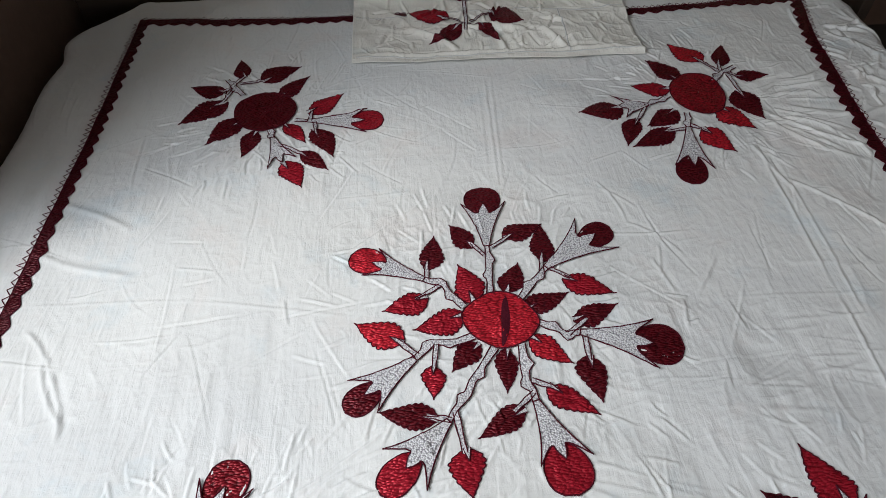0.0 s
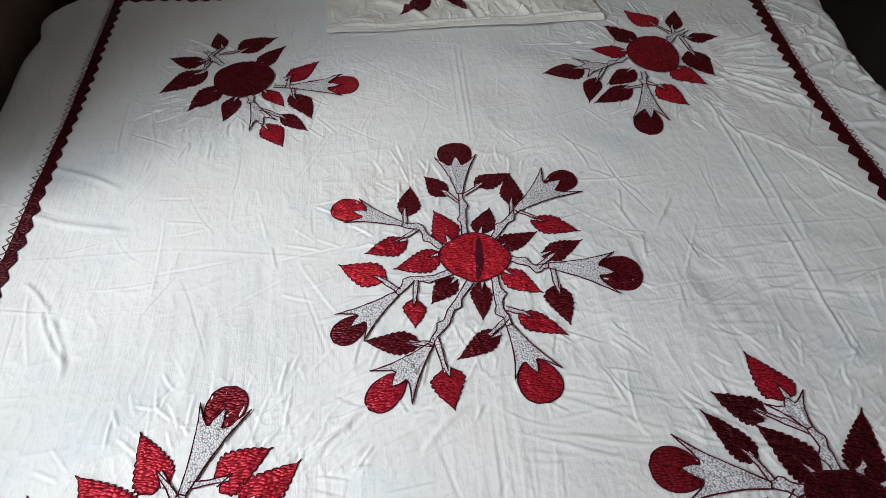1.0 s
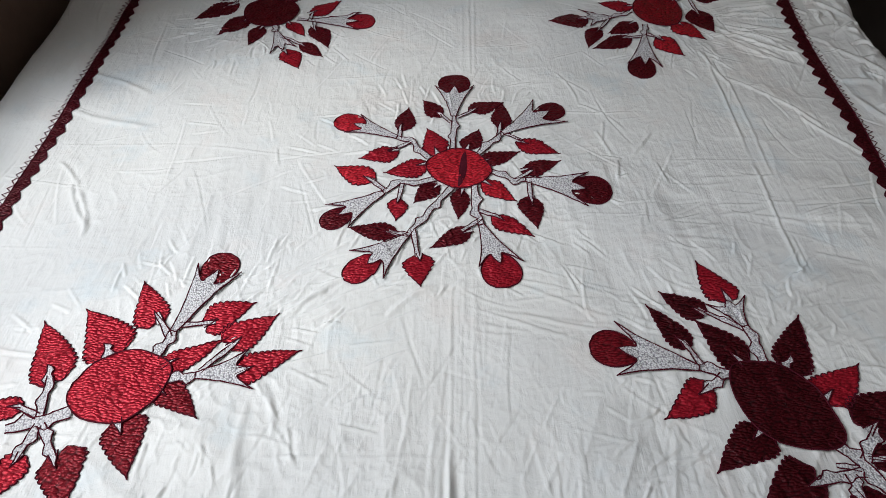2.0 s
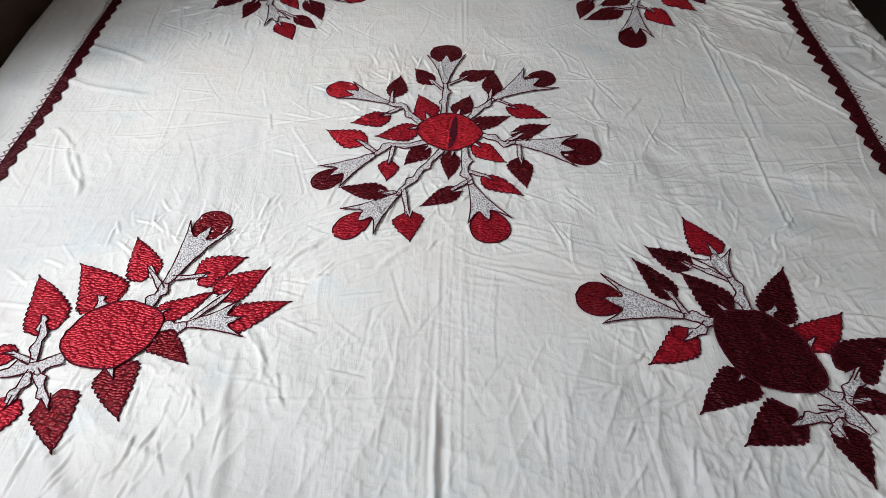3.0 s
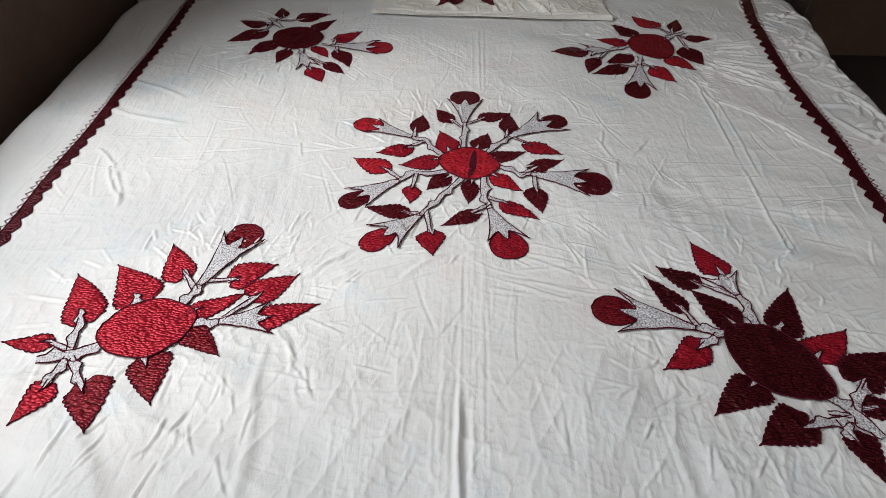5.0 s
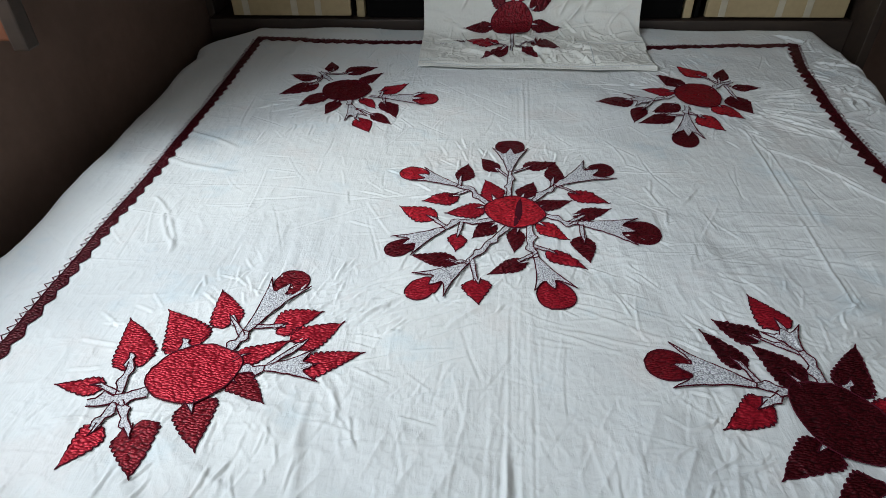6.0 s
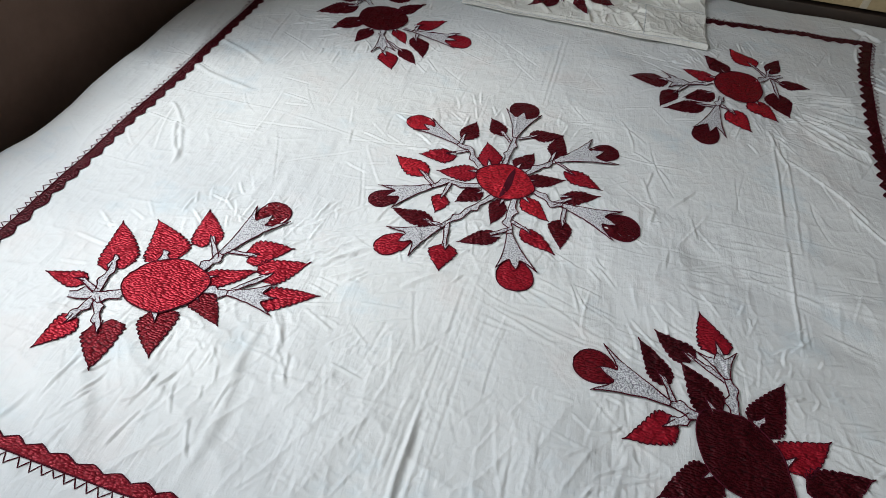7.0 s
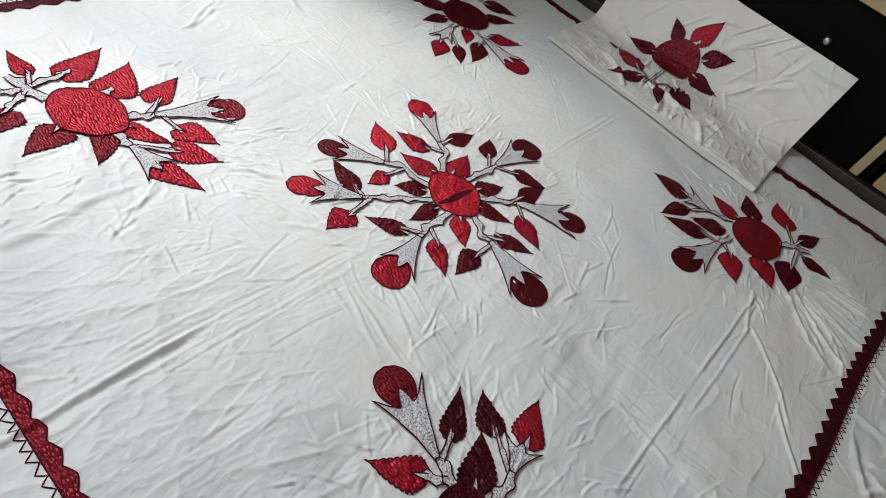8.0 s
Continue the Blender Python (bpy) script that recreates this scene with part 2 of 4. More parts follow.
GX, GY = np.meshgrid(np.arange(GX0, 1.40, GRAIN), np.arange(GY0, 1.29, GRAIN))


def rumpled():
    x, y = GX, GY
    h = 0.0045 * value_noise(0, x * 5, y * 5) + 0.0022 * value_noise(1, x * 12, y * 12)
    near = np.clip(sum(np.exp(-(((x - a) ** 2 + (y - b) ** 2) / r**2) ** 2) for a, b, r in BLOOMS), 0, 1)
    wx, wy = x + 0.02 * value_noise(2, x * 9, y * 9), y + 0.02 * value_noise(4, x * 9, y * 9)
    rumple = 1 - np.abs(value_noise(5, wx * 24, wy * 15))
    pucker = 1 - np.abs(value_noise(6, wx * 48 + wy * 22, wy * 44 - wx * 16))
    area = smooth(-0.35, 0.5, value_noise(8, x * 3.3, y * 3.3))
    h = h + 0.0013 * rumple**5 * (0.25 + 0.75 * area) + 0.0014 * pucker**5 * (0.4 + 0.9 * near)
    fine = 1 - np.abs(value_noise(4, wx * 80 - wy * 30, wy * 62 + wx * 25))
    h = h + 0.0009 * fine**5 * smooth(-0.1, 0.5, value_noise(2, x * 5 + 9, y * 5)) * (0.5 + smooth(-0.3, -0.5, y))
    h = h + 0.0009 * value_noise(9, x * 60 + 5 * y, y * 12) * smooth(-0.2, 0.5, value_noise(7, x * 4, y * 4))
    slack = smooth(-0.30, -0.46, y)
    h = h + slack * (0.0036 * value_noise(6, wx * 13 + wy * 6, wy * 9) + 0.0022 * (1 - np.abs(value_noise(1, wx * 17 - wy * 9, wy * 8 + wx * 5))) ** 4)
    drawn = smooth(0.02, 0.25, x) * smooth(0.85, 0.60, x) * smooth(-0.34, -0.20, y) * smooth(0.24, 0.10, y)
    h = h + drawn * 0.0026 * value_noise(7, wx * 3.5, wy * 24 + wx * 5)
    marks = [line for group in (PRESSED, FOLDED, SLACK, HEM, TUGS) for line in group]
    for a, b, r in BLOOMS:
        for _ in range(115):
            way = rng.uniform(0, 2 * math.pi)
            off, long = r * rng.uniform(0.55, 1.25), rng.uniform(0.02, 0.075)
            lean = way + rng.normal(0, 0.45)
            x0, y0 = a + off * math.cos(way), b + off * math.sin(way)
            marks.append((x0, y0, x0 + long * math.cos(lean), y0 + long * math.sin(lean), rng.uniform(0.0010, 0.0032), rng.uniform(0.0014, 0.0022), rng.normal(0, 0.0015)))
    for _ in range(520):
        x0, y0 = rng.uniform(-1.0, 0.95), rng.uniform(-0.74, 1.15)
        long = rng.uniform(0.03, 0.20)
        lean = rng.normal(1.45, 0.55) if rng.random() < 0.62 else rng.normal(0.1, 0.5)
        calm = 0.45 if y0 < -0.25 else 1.0
        marks.append((x0, y0, x0 + long * math.cos(lean), y0 + long * math.sin(lean), calm * rng.uniform(0.0005, 0.0019) * rng.choice((-1, 1, 1)), rng.uniform(0.0013, 0.0021), long * rng.normal(0, 0.035)))
    for _ in range(60):
        x0, y0, long = rng.uniform(-0.118, -0.046), rng.uniform(-0.50, -0.10), rng.uniform(0.12, 0.30)
        x0 += 0.06 * (y0 + 0.19)
        marks.append((x0, y0, x0 - 0.06 * long, y0 - long, rng.uniform(0.0002, 0.0007) * rng.choice((-1, 1)), rng.uniform(0.0012, 0.0018), 0.0))
    for _ in range(170):
        x0, y0 = rng.uniform(-0.85, 0.62), rng.uniform(-0.72, -0.34)
        lean, long = rng.normal(1.5 + 0.35 * x0, 0.30), rng.uniform(0.05, 0.17)
        marks.append((x0, y0, x0 + long * math.cos(lean), y0 + long * math.sin(lean), rng.uniform(0.0004, 0.0012) * rng.choice((-1, 1)), rng.uniform(0.0014, 0.0026), rng.normal(0, 0.003)))
    for _ in range(70):
        x0, y0 = rng.uniform(-0.48, -0.12), 0
        y0 = -0.27 + 0.45 * (x0 + 0.45) + rng.normal(0, 0.05)
        lean, long = rng.normal(0.62, 0.22), rng.uniform(0.04, 0.11)
        marks.append((x0, y0, x0 + long * math.cos(lean), y0 + long * math.sin(lean), rng.uniform(0.0008, 0.0021), rng.uniform(0.0018, 0.0032), rng.normal(0, 0.004)))
    # drawn tight from the middle bloom towards the near side, and from the far bloom towards the long border
    for _ in range(34):
        x0 = rng.uniform(-0.08, 0.26)
        y0 = -0.20 - 0.12 * (x0 + 0.08) + rng.normal(0, 0.045)
        lean, long = rng.normal(-0.28 - 0.6 * max(x0, 0), 0.14), rng.uniform(0.06, 0.20)
        marks.append((x0, y0, x0 + long * math.cos(lean), y0 + long * math.sin(lean), rng.uniform(0.0005, 0.0014), rng.uniform(0.0018, 0.0034), rng.normal(0, 0.006)))
    for _ in range(16):
        x0, y0 = rng.uniform(0.24, 0.52), rng.uniform(-0.14, 0.08)
        lean, long = rng.normal(-0.05, 0.16), rng.uniform(0.06, 0.18)
        marks.append((x0, y0, x0 + long * math.cos(lean), y0 + long * math.sin(lean), rng.uniform(0.0005, 0.0014), rng.uniform(0.0018, 0.0034), rng.normal(0, 0.004)))
    for k in range(15):
        lean = -1.0 + 1.25 * k / 14 + rng.normal(0, 0.04)
        off, long = rng.uniform(0.10, 0.16), rng.uniform(0.09, 0.20)
        x0, y0 = 0.50 + off * math.cos(lean), 0.65 + off * math.sin(lean)
        marks.append((x0, y0, x0 + long * math.cos(lean), y0 + long * math.sin(lean), rng.uniform(0.0016, 0.0036), rng.uniform(0.0028, 0.0055), rng.normal(0, 0.008)))
    for _ in range(120):
        x0, y0 = rng.uniform(0.80, 1.0), rng.uniform(-0.4, 1.1)
        lean, long = rng.uniform(0, 6.28), rng.uniform(0.04, 0.12)
        marks.append((x0, y0, x0 + long * math.cos(lean), y0 + long * math.sin(lean), rng.uniform(0.0015, 0.0055), rng.uniform(0.003, 0.008), rng.normal(0, 0.01)))
    for line in marks:
        x0, y0, x1, y1, high, wide, bend = line
        pad = 5 * wide + abs(bend) * 1.2
        i0, i1 = int((min(x0, x1) - pad - GX0) / GRAIN), int((max(x0, x1) + pad - GX0) / GRAIN) + 1
        j0, j1 = int((min(y0, y1) - pad - GY0) / GRAIN), int((max(y0, y1) + pad - GY0) / GRAIN) + 1
        i0, j0 = max(i0, 0), max(j0, 0)
        if i1 > i0 and j1 > j0:
            h[j0:j1, i0:i1] += ridge(x[j0:j1, i0:i1], y[j0:j1, i0:i1], *line)
    return h


RUMPLED = rumpled()


def relief(x, y):
    """Height of the cloth above the mattress top, between the raster's points."""
    fx = np.clip((np.asarray(x, float) - GX0) / GRAIN, 0, RUMPLED.shape[1] - 2)
    fy = np.clip((np.asarray(y, float) - GY0) / GRAIN, 0, RUMPLED.shape[0] - 2)
    i, j = fx.astype(int), fy.astype(int)
    fx, fy = fx - i, fy - j
    top = RUMPLED[j, i] * (1 - fx) + RUMPLED[j, i + 1] * fx
    return top * (1 - fy) + (RUMPLED[j + 1, i] * (1 - fx) + RUMPLED[j + 1, i + 1] * fx) * fy


def wrap(u, lo, hi, r):
    """Runs flat from lo to hi and over a rounded edge beyond; gives the place and the drop."""
    over = np.maximum(u - hi, 0) + np.maximum(lo - u, 0)
    side = np.where(u > hi, 1.0, -1.0)
    a = np.minimum(over / r, math.pi / 2)
    place = np.clip(u, lo, hi) + side * r * np.sin(a)
    return place, r * (1 - np.cos(a)) + np.maximum(over - r * math.pi / 2, 0)


def sheet_point(u, v, lift=0.0):
    u, v = np.asarray(u, float), np.asarray(v, float)
    hi = 0.895 + 0.07 * smooth(0.55, 1.05, v) + 0.012 * value_noise(2, v * 7, 0 * v)
    lo = -1.000 + 0.012 * value_noise(3, v * 6, 0 * v) - 0.022 * np.exp(-(((v - 1.03) / 0.05) ** 2)) + 0.11 * smooth(1.05, 1.22, v)
    x, dx = wrap(u, lo, hi, 0.05)
    y, dy = wrap(v, -0.745, 1.195, 0.035)
    sway = 0.012 * value_noise(4, v * 9, 0 * v) * smooth(0.03, 0.2, dx) * np.sign(u) + 0 * y
    return np.stack([x + sway, y, Z + relief(u, v) - dx - dy + lift], -1)


def case_creases():
    """Short sharp creases, thickest where the case bends and along its hem."""
    pick = random.Random(11)
    made = []
    for k in range(96):
        low = k < 66
        u = pick.uniform(-0.30, 0.34)
        v = pick.uniform(0.03, 0.27) if low else pick.uniform(0.28, 0.52)
        lean = pick.gauss(1.3, 0.8) if low else pick.gauss(0.6, 0.7)
        long = pick.uniform(0.03, 0.10) if low else pick.uniform(0.06, 0.16)
        made.append((u, v, u + long * math.cos(lean), v + long * math.sin(lean), pick.uniform(0.0018, 0.0058) * pick.choice((-1, 1, 1)), pick.uniform(0.0024, 0.0046), long * pick.gauss(0, 0.04)))
    return made


CASE_CREASES = case_creases()


def pillow_point(u, v, lift=0.0):
    """u across, v along the case: flat on the bed, then leaning up the headboard."""
    u, v = np.asarray(u, float), np.asarray(v, float)
    r, lean = 0.07, radians(68)
    a = np.clip((v - 0.27) / r, 0, lean)
    past = np.maximum(v - 0.27 - r * lean, 0)
    y = 0.83 + np.minimum(v, 0.27) + r * np.sin(a) + past * math.cos(lean)
    z = 0.509 + r * (1 - np.cos(a)) + past * math.sin(lean)
    wx, wy = u + 0.02 * value_noise(2, u * 8, v * 8), v + 0.02 * value_noise(4, u * 8, v * 8)
    low = smooth(0.30, 0.12, v)
    h = 0.007 * value_noise(1, u * 8, v * 8) + 0.003 * value_noise(7, u * 20, v * 20)
    h = h + 0.0016 * (1 - np.abs(value_noise(5, wx * 22, wy * 17))) ** 5 * low + 0.0012 * (1 - np.abs(value_noise(3, wx * 46, wy * 40))) ** 4 * (0.75 + low)
    h = h + 0.004 * (1 - np.abs(value_noise(6, wx * 11 + wy * 9, wy * 12))) ** 4
    for line in ((-0.10, 0.13, 0.13, 0.10, 0.011, 0.010, 0.02), (0.14, 0.13, 0.20, 0.03, 0.009, 0.008, 0), (0.10, 0.30, 0.30, 0.46, 0.008, 0.010, 0.01), (0.02, 0.12, 0.05, 0.02, 0.008, 0.007, 0.004),
                 (0.05, 0.42, 0.16, 0.54, 0.006, 0.010, 0), (-0.30, 0.03, 0.36, 0.03, 0.004, 0.006, 0), (-0.20, 0.16, -0.06, 0.03, 0.008, 0.008, 0.01), (0.24, 0.26, 0.37, 0.30, 0.006, 0.008, 0),
                 (0.20, 0.36, 0.28, 0.55, 0.004, 0.006, 0), (-0.25, 0.40, -0.12, 0.53, 0.006, 0.010, 0.01), (0.16, 0.20, 0.24, 0.12, 0.007, 0.007, 0)):
        h = h + ridge(u, v, *line)
    for line in CASE_CREASES:
        h = h + ridge(u, v, *line)
    h = h * smooth(-0.005, 0.02, v) + lift
    tilt = (-0.0286 * u + 0.004 * value_noise(2, u * 11, 0 * u)) * (1 - smooth(0.05, 0.27, v))
    return np.stack([u, y + tilt - h * np.sin(a), z + h * np.cos(a)], -1)


# ---- building helpers ----
def mesh_object(name, verts, faces, mats, parent=None, label="", smoothed=True, slots=None):
    me = bpy.data.meshes.new(name)
    if isinstance(faces, np.ndarray):
        me.vertices.add(len(verts))
        me.vertices.foreach_set("co", np.asarray(verts, dtype=np.float32).ravel())
        me.loops.add(faces.size)
        me.loops.foreach_set("vertex_index", faces.astype(np.int32).ravel())
        me.polygons.add(len(faces))
        me.polygons.foreach_set("loop_start", np.arange(0, faces.size, 4, dtype=np.int32))
        me.update(calc_edges=True)
    else:
        me.from_pydata([tuple(p) for p in verts], [], faces)
    for m in mats:
        me.materials.append(m)
    if slots is not None:
        me.polygons.foreach_set("material_index", np.array(slots, dtype=np.int32))
    me.polygons.foreach_set("use_smooth", np.full(len(me.polygons), smoothed))
    me.update()
    ob = new(name, me)
    ob.parent = parent
    return tagged(ob, label)


def part(name, bm, mat, parent=None, label="", smoothed=False):
    me = bpy.data.meshes.new(name)
    bm.normal_update()
    bm.to_mesh(me)
    bm.free()
    me.materials.append(mat)
    if smoothed:
        me.polygons.foreach_set("use_smooth", np.full(len(me.polygons), True))
    ob = new(name, me)
    ob.parent = parent
    return tagged(ob, label)


def box(bm, lo, hi, bevel=0.004):
    """A block between two corners with rounded edges, added to bm."""
    made = bmesh.ops.create_cube(bm, size=1.0)["verts"]
    for v in made:
        v.co = Vector([l + (c + 0.5) * (h - l) for c, l, h in zip(v.co, lo, hi)])
    if bevel:
        edges = {e for v in made for e in v.link_edges}
        bmesh.ops.bevel(bm, geom=list(edges), offset=bevel, segments=2, profile=0.6, affect="EDGES")
    return bm


def block(name, lo, hi, mat, parent=None, label="", bevel=0.004):
    return part(name, box(bmesh.new(), lo, hi, bevel), mat, parent, label)


def grid_faces(rows, cols, base=0):
    return [(base + r * cols + c, base + r * cols + c + 1, base + (r + 1) * cols + c + 1, base + (r + 1) * cols + c) for r in range(rows - 1) for c in range(cols - 1)]


def cord(surface, line, wide, high, lift, closed=False):
    """A raised stitched edge along a line on a cloth: points across it, and faces."""
    p = np.asarray(line, float)
    n = len(p)
    ahead = np.roll(p, -1, 0) - np.roll(p, 1, 0)
    if not closed:
        ahead[0], ahead[-1] = p[1] - p[0], p[-1] - p[-2]
    ahead /= np.maximum(np.linalg.norm(ahead, axis=1), 1e-9)[:, None]
    side = np.stack([-ahead[:, 1], ahead[:, 0]], -1)
    rows = []
    for q, up in ((-1, 0.0), (-0.55, 0.8), (0, 1.0), (0.55, 0.8), (1, 0.0)):
        w = p + side * (q * wide / 2)
        rows.append(surface(w[:, 0], w[:, 1], lift + high * up))
    verts = np.stack(rows, 1).reshape(-1, 3)
    faces = grid_faces(n, 5)
    if closed:
        faces += [((n - 1) * 5 + c, (n - 1) * 5 + c + 1, c + 1, c) for c in range(4)]
    return verts, faces


def patch(name, parent, mat, surface, inside, edges, lift, puff, cord_wide=0.0032, label=""):
    """An applique piece: a puffed cloth grid (rows x cols x 2 in the cloth's plane) with stitched edges."""
    inside = np.asarray(inside, float)
    rows, cols = inside.shape[:2]
    a = np.linspace(0, 1, rows)[:, None]
    b = np.linspace(0, 1, cols)[None, :]
    dome = np.clip(16 * a * (1 - a) * b * (1 - b), 0, 1) ** 0.5
    lumps = 0.0006 * value_noise(5, inside[..., 0] * 85, inside[..., 1] * 85)
    verts = [surface(inside[..., 0], inside[..., 1], lift + puff * dome + lumps).reshape(-1, 3)]
    faces = grid_faces(rows, cols)
    slots = [0] * len(faces)
    base = rows * cols
    for line, closed in edges:
        v, f = cord(surface, line, cord_wide, 0.0014, lift - 0.0002, closed)
        verts.append(v)
        faces += [tuple(i + base for i in q) for q in f]
        slots += [1] * len(f)
        base += len(v)
    return mesh_object(name, np.concatenate(verts), faces, [mat, THREAD], parent, label, True, slots)


# ---- applique pieces ----
SURFACE = {}


def on(ob):
    return SURFACE[ob.name]


def frame_of(a, b):
    a, b = np.array(a, float), np.array(b, float)
    d = b - a
    long = np.linalg.norm(d)
    d = d / long
    return a, d, np.array([-d[1], d[0]]), long


def flower_head(cloth, centre, wide, high, turn, mat, point=None, blunt=False, almond=False):
    c, s = math.cos(radians(turn)), math.sin(radians(turn))
    ring = []
    for k in range(56):
        a = 2 * math.pi * k / 56
        w = 1 + 0.018 * math.sin(3 * a + wide * 90) + 0.012 * math.sin(7 * a)
        if point is not None:
            w *= 1 + 0.10 * (abs(math.cos(a - radians(point))) if almond else max(0.0, math.cos(a - radians(point)))) ** 10 - 0.04 * abs(math.sin(2 * (a - radians(point))))
        if blunt:
            w *= 1 + 0.045 * math.cos(4 * a)
        x, y = wide / 2 * w * math.cos(a), high / 2 * w * math.sin(a)
        ring.append((centre[0] + c * x - s * y, centre[1] + s * x + c * y))
    ring = np.array(ring)
    steps = np.linspace(0.02, 1, 15)
    inside = np.array([[np.array(centre) * (1 - q) + p * q for p in (*ring, ring[0])] for q in steps])
    ob = patch("flower", cloth, mat, on(cloth), inside, [(ring, True)], 0.0036, 0.0, 0.0024)
    SURFACE[ob.name] = on(cloth)
    return ob


def leaf(head, base, tip, wide, widest, mat, heart=False):
    """A leaf with a scalloped edge and a thread-thin point; a heart has two round lobes at its base."""
    a, d, n, long = frame_of(base, tip)
    seed = base[0] * 37 + base[1] * 91
    s0 = 0.20 + 0.25 * widest if heart else 0.30 + 0.18 * widest
    a = a - d * long * 0.06
    long *= 1.12
    rows, cols = 73, 11
    scallops = max(6, round(long / 0.0092))
    inside = []
    for r in range(rows):
        s = r / (rows - 1)
        if s < s0:
            low = (s0 - s) / s0
            w = (0.66 + 0.34 * math.sqrt(1 - low**2)) if heart else max(1 - low**1.9, 0.03) ** 0.75
        else:
            q = min((s - s0) / (0.94 - s0), 1.0)
            w = (1 - q) ** 0.98 * (1 + (0.34 if heart else 0.42) * q)
        w = max(w, 0.028 * (1 - s) / 0.06 if s > 0.94 else 0.028) * wide / 2 * (0.99 if heart else 0.96)
        beat = (scallops * s + seed) % 1
        bite = 1 + 0.21 * (math.sin(math.pi * beat) ** 0.7 - 0.60) * (0.05 < s < 0.92)
        sway = 0.10 * wide * math.sin(2.6 * s + seed * 5)
        lw, rw = w * bite * (1 + 0.07 * math.sin(seed * 3)), w * bite * (1 - 0.07 * math.sin(seed * 3))
        row = []
        for k in range(cols):
            q = 1 - 2 * k / (cols - 1)
            lobe = 0.5 * wide * (0.42 * abs(q) ** 4 + 0.34 * (1 - abs(q)) ** 2 - 0.07) * (1 - s) ** 6 if heart else 0.0
            row.append(a + d * (long * s + lobe) + n * (sway + (q * lw if q > 0 else q * rw)))
        inside.append(row)
    inside = np.array(inside)
    ring = np.concatenate([inside[:, 0], inside[::-1, -1][1:], inside[0, ::-1][1:-1]])
    made = patch("leaf", head, mat, on(head), inside, [(ring, True)], 0.0012, 0.0012, 0.0019)
    root = np.array(base, float)
    stem(head, 0.21 * wide, root - d * 0.05 * long, root + d * 0.23 * long, pointed=True)
    return made


def heart_leaf(head, base, tip, wide, widest, mat):
    return leaf(head, base, tip, wide, widest, mat, True)


def stem(head, wide, *line, pointed=False):
    """A silver stalk with a thorn or two, edged in dark thread."""
    p = np.array(line, float)
    pts = []
    for a, b in zip(p[:-1], p[1:]):
        k = max(2, int(np.linalg.norm(b - a) / 0.005))
        pts += [a + (b - a) * i / k for i in range(k)]
    pts = np.array(pts + [p[-1]])
    ahead = np.gradient(pts, axis=0)
    ahead /= np.linalg.norm(ahead, axis=1)[:, None]
    side = np.stack([-ahead[:, 1], ahead[:, 0]], -1)
    q = np.linspace(0, 1, len(pts))[:, None]
    w = 0.86 * wide / 2 * (1.0 - 0.25 * q + 0.12 * np.sin(9 * q + p[0, 0] * 50))
    if pointed:
        w = wide / 2 * (1.02 - q)
    thorn = 0.55 * wide * sum(np.maximum(0, 1 - np.abs(q - c) * len(pts) / 2.2) * g for c, g in ((0.38, 1), (0.72, -1))) if wide > 0.0115 and len(pts) > 6 else 0 * q
    left, right = pts + side * (w + np.maximum(thorn, 0)), pts - side * (w + np.maximum(-thorn, 0))
    inside = np.stack([left, pts, right], 1)
    return patch("stem", head, SILVER, on(head), inside, [(left, False), (right, False)], 0.0030, 0.0004, 0.0021)


def calyx(head, base, one, two):
    """The silver cup of a bud: a trumpet that ends in two outer points and a middle one."""
    b, s1, s2 = (np.array(q, float) for q in (base, one, two))
    mid = (s1 + s2) / 2
    d = (mid - b) / np.linalg.norm(mid - b)
    n = np.array([-d[1], d[0]])
    if (s1 - b) @ n < 0:
        s1, s2 = s2, s1
    long = np.linalg.norm(mid - b)

    def side(s, tip, sign):
        near = b + n * sign * 0.005
        pull = b + d * long * 0.60 + n * sign * abs((tip - b) @ n) * 0.42
        return near * (1 - s) ** 2 + pull * 2 * s * (1 - s) + tip * s * s

    rows, cols = 17, 25
    inside = []
    for r in range(rows):
        row = []
        for k in range(cols):
            q = -1 + 2 * k / (cols - 1)
            e = 0.69 + 0.31 * abs(q) ** 4 + 0.27 * max(0, 1 - abs(q) / 0.34) ** 0.8
            s = r / (rows - 1) * e
            row.append(side(s, s1, 1) * (1 - q) / 2 + side(s, s2, -1) * (1 + q) / 2)
        inside.append(row)
    inside = np.array(inside)
    ring = np.concatenate([inside[:, 0], inside[-1, 1:], inside[::-1, -1][1:], inside[0, ::-1][1:-1]])
    return patch("calyx", head, SILVER, on(head), inside, [(ring, True)], 0.0034, 0.0005, 0.0022)


def bud(head, base, one, two, end, wide, mat):
    """A calyx with a round bud peeping out of it."""
    b, e = np.array(base, float), np.array(end, float)
    mid = (np.array(one, float) + np.array(two, float)) / 2
    root = b + (mid - b) * 0.62
    a, d, n, long = frame_of(root, e)
    rows, cols = 21, 9
    left, right, inside = [], [], []
    for r in range(rows):
        s = r / (rows - 1)
        s0 = 0.60
        w = max(0, 1 - ((s - s0) / (1 - s0)) ** 2.3) ** 0.5 if s > s0 else math.sin(math.pi / 2 * s / s0) ** 0.8
        w = max(w, 0.02) * wide / 2
        c = a + d * long * s
        left.append(c + n * w)
        right.append(c - n * w)
        inside.append([c + n * w * (1 - 2 * k / (cols - 1)) for k in range(cols)])
    patch("bud", head, mat, on(head), inside, [(np.array(left + right[::-1]), True)], 0.0012, 0.0010, 0.0023)
    calyx(head, base, one, two)


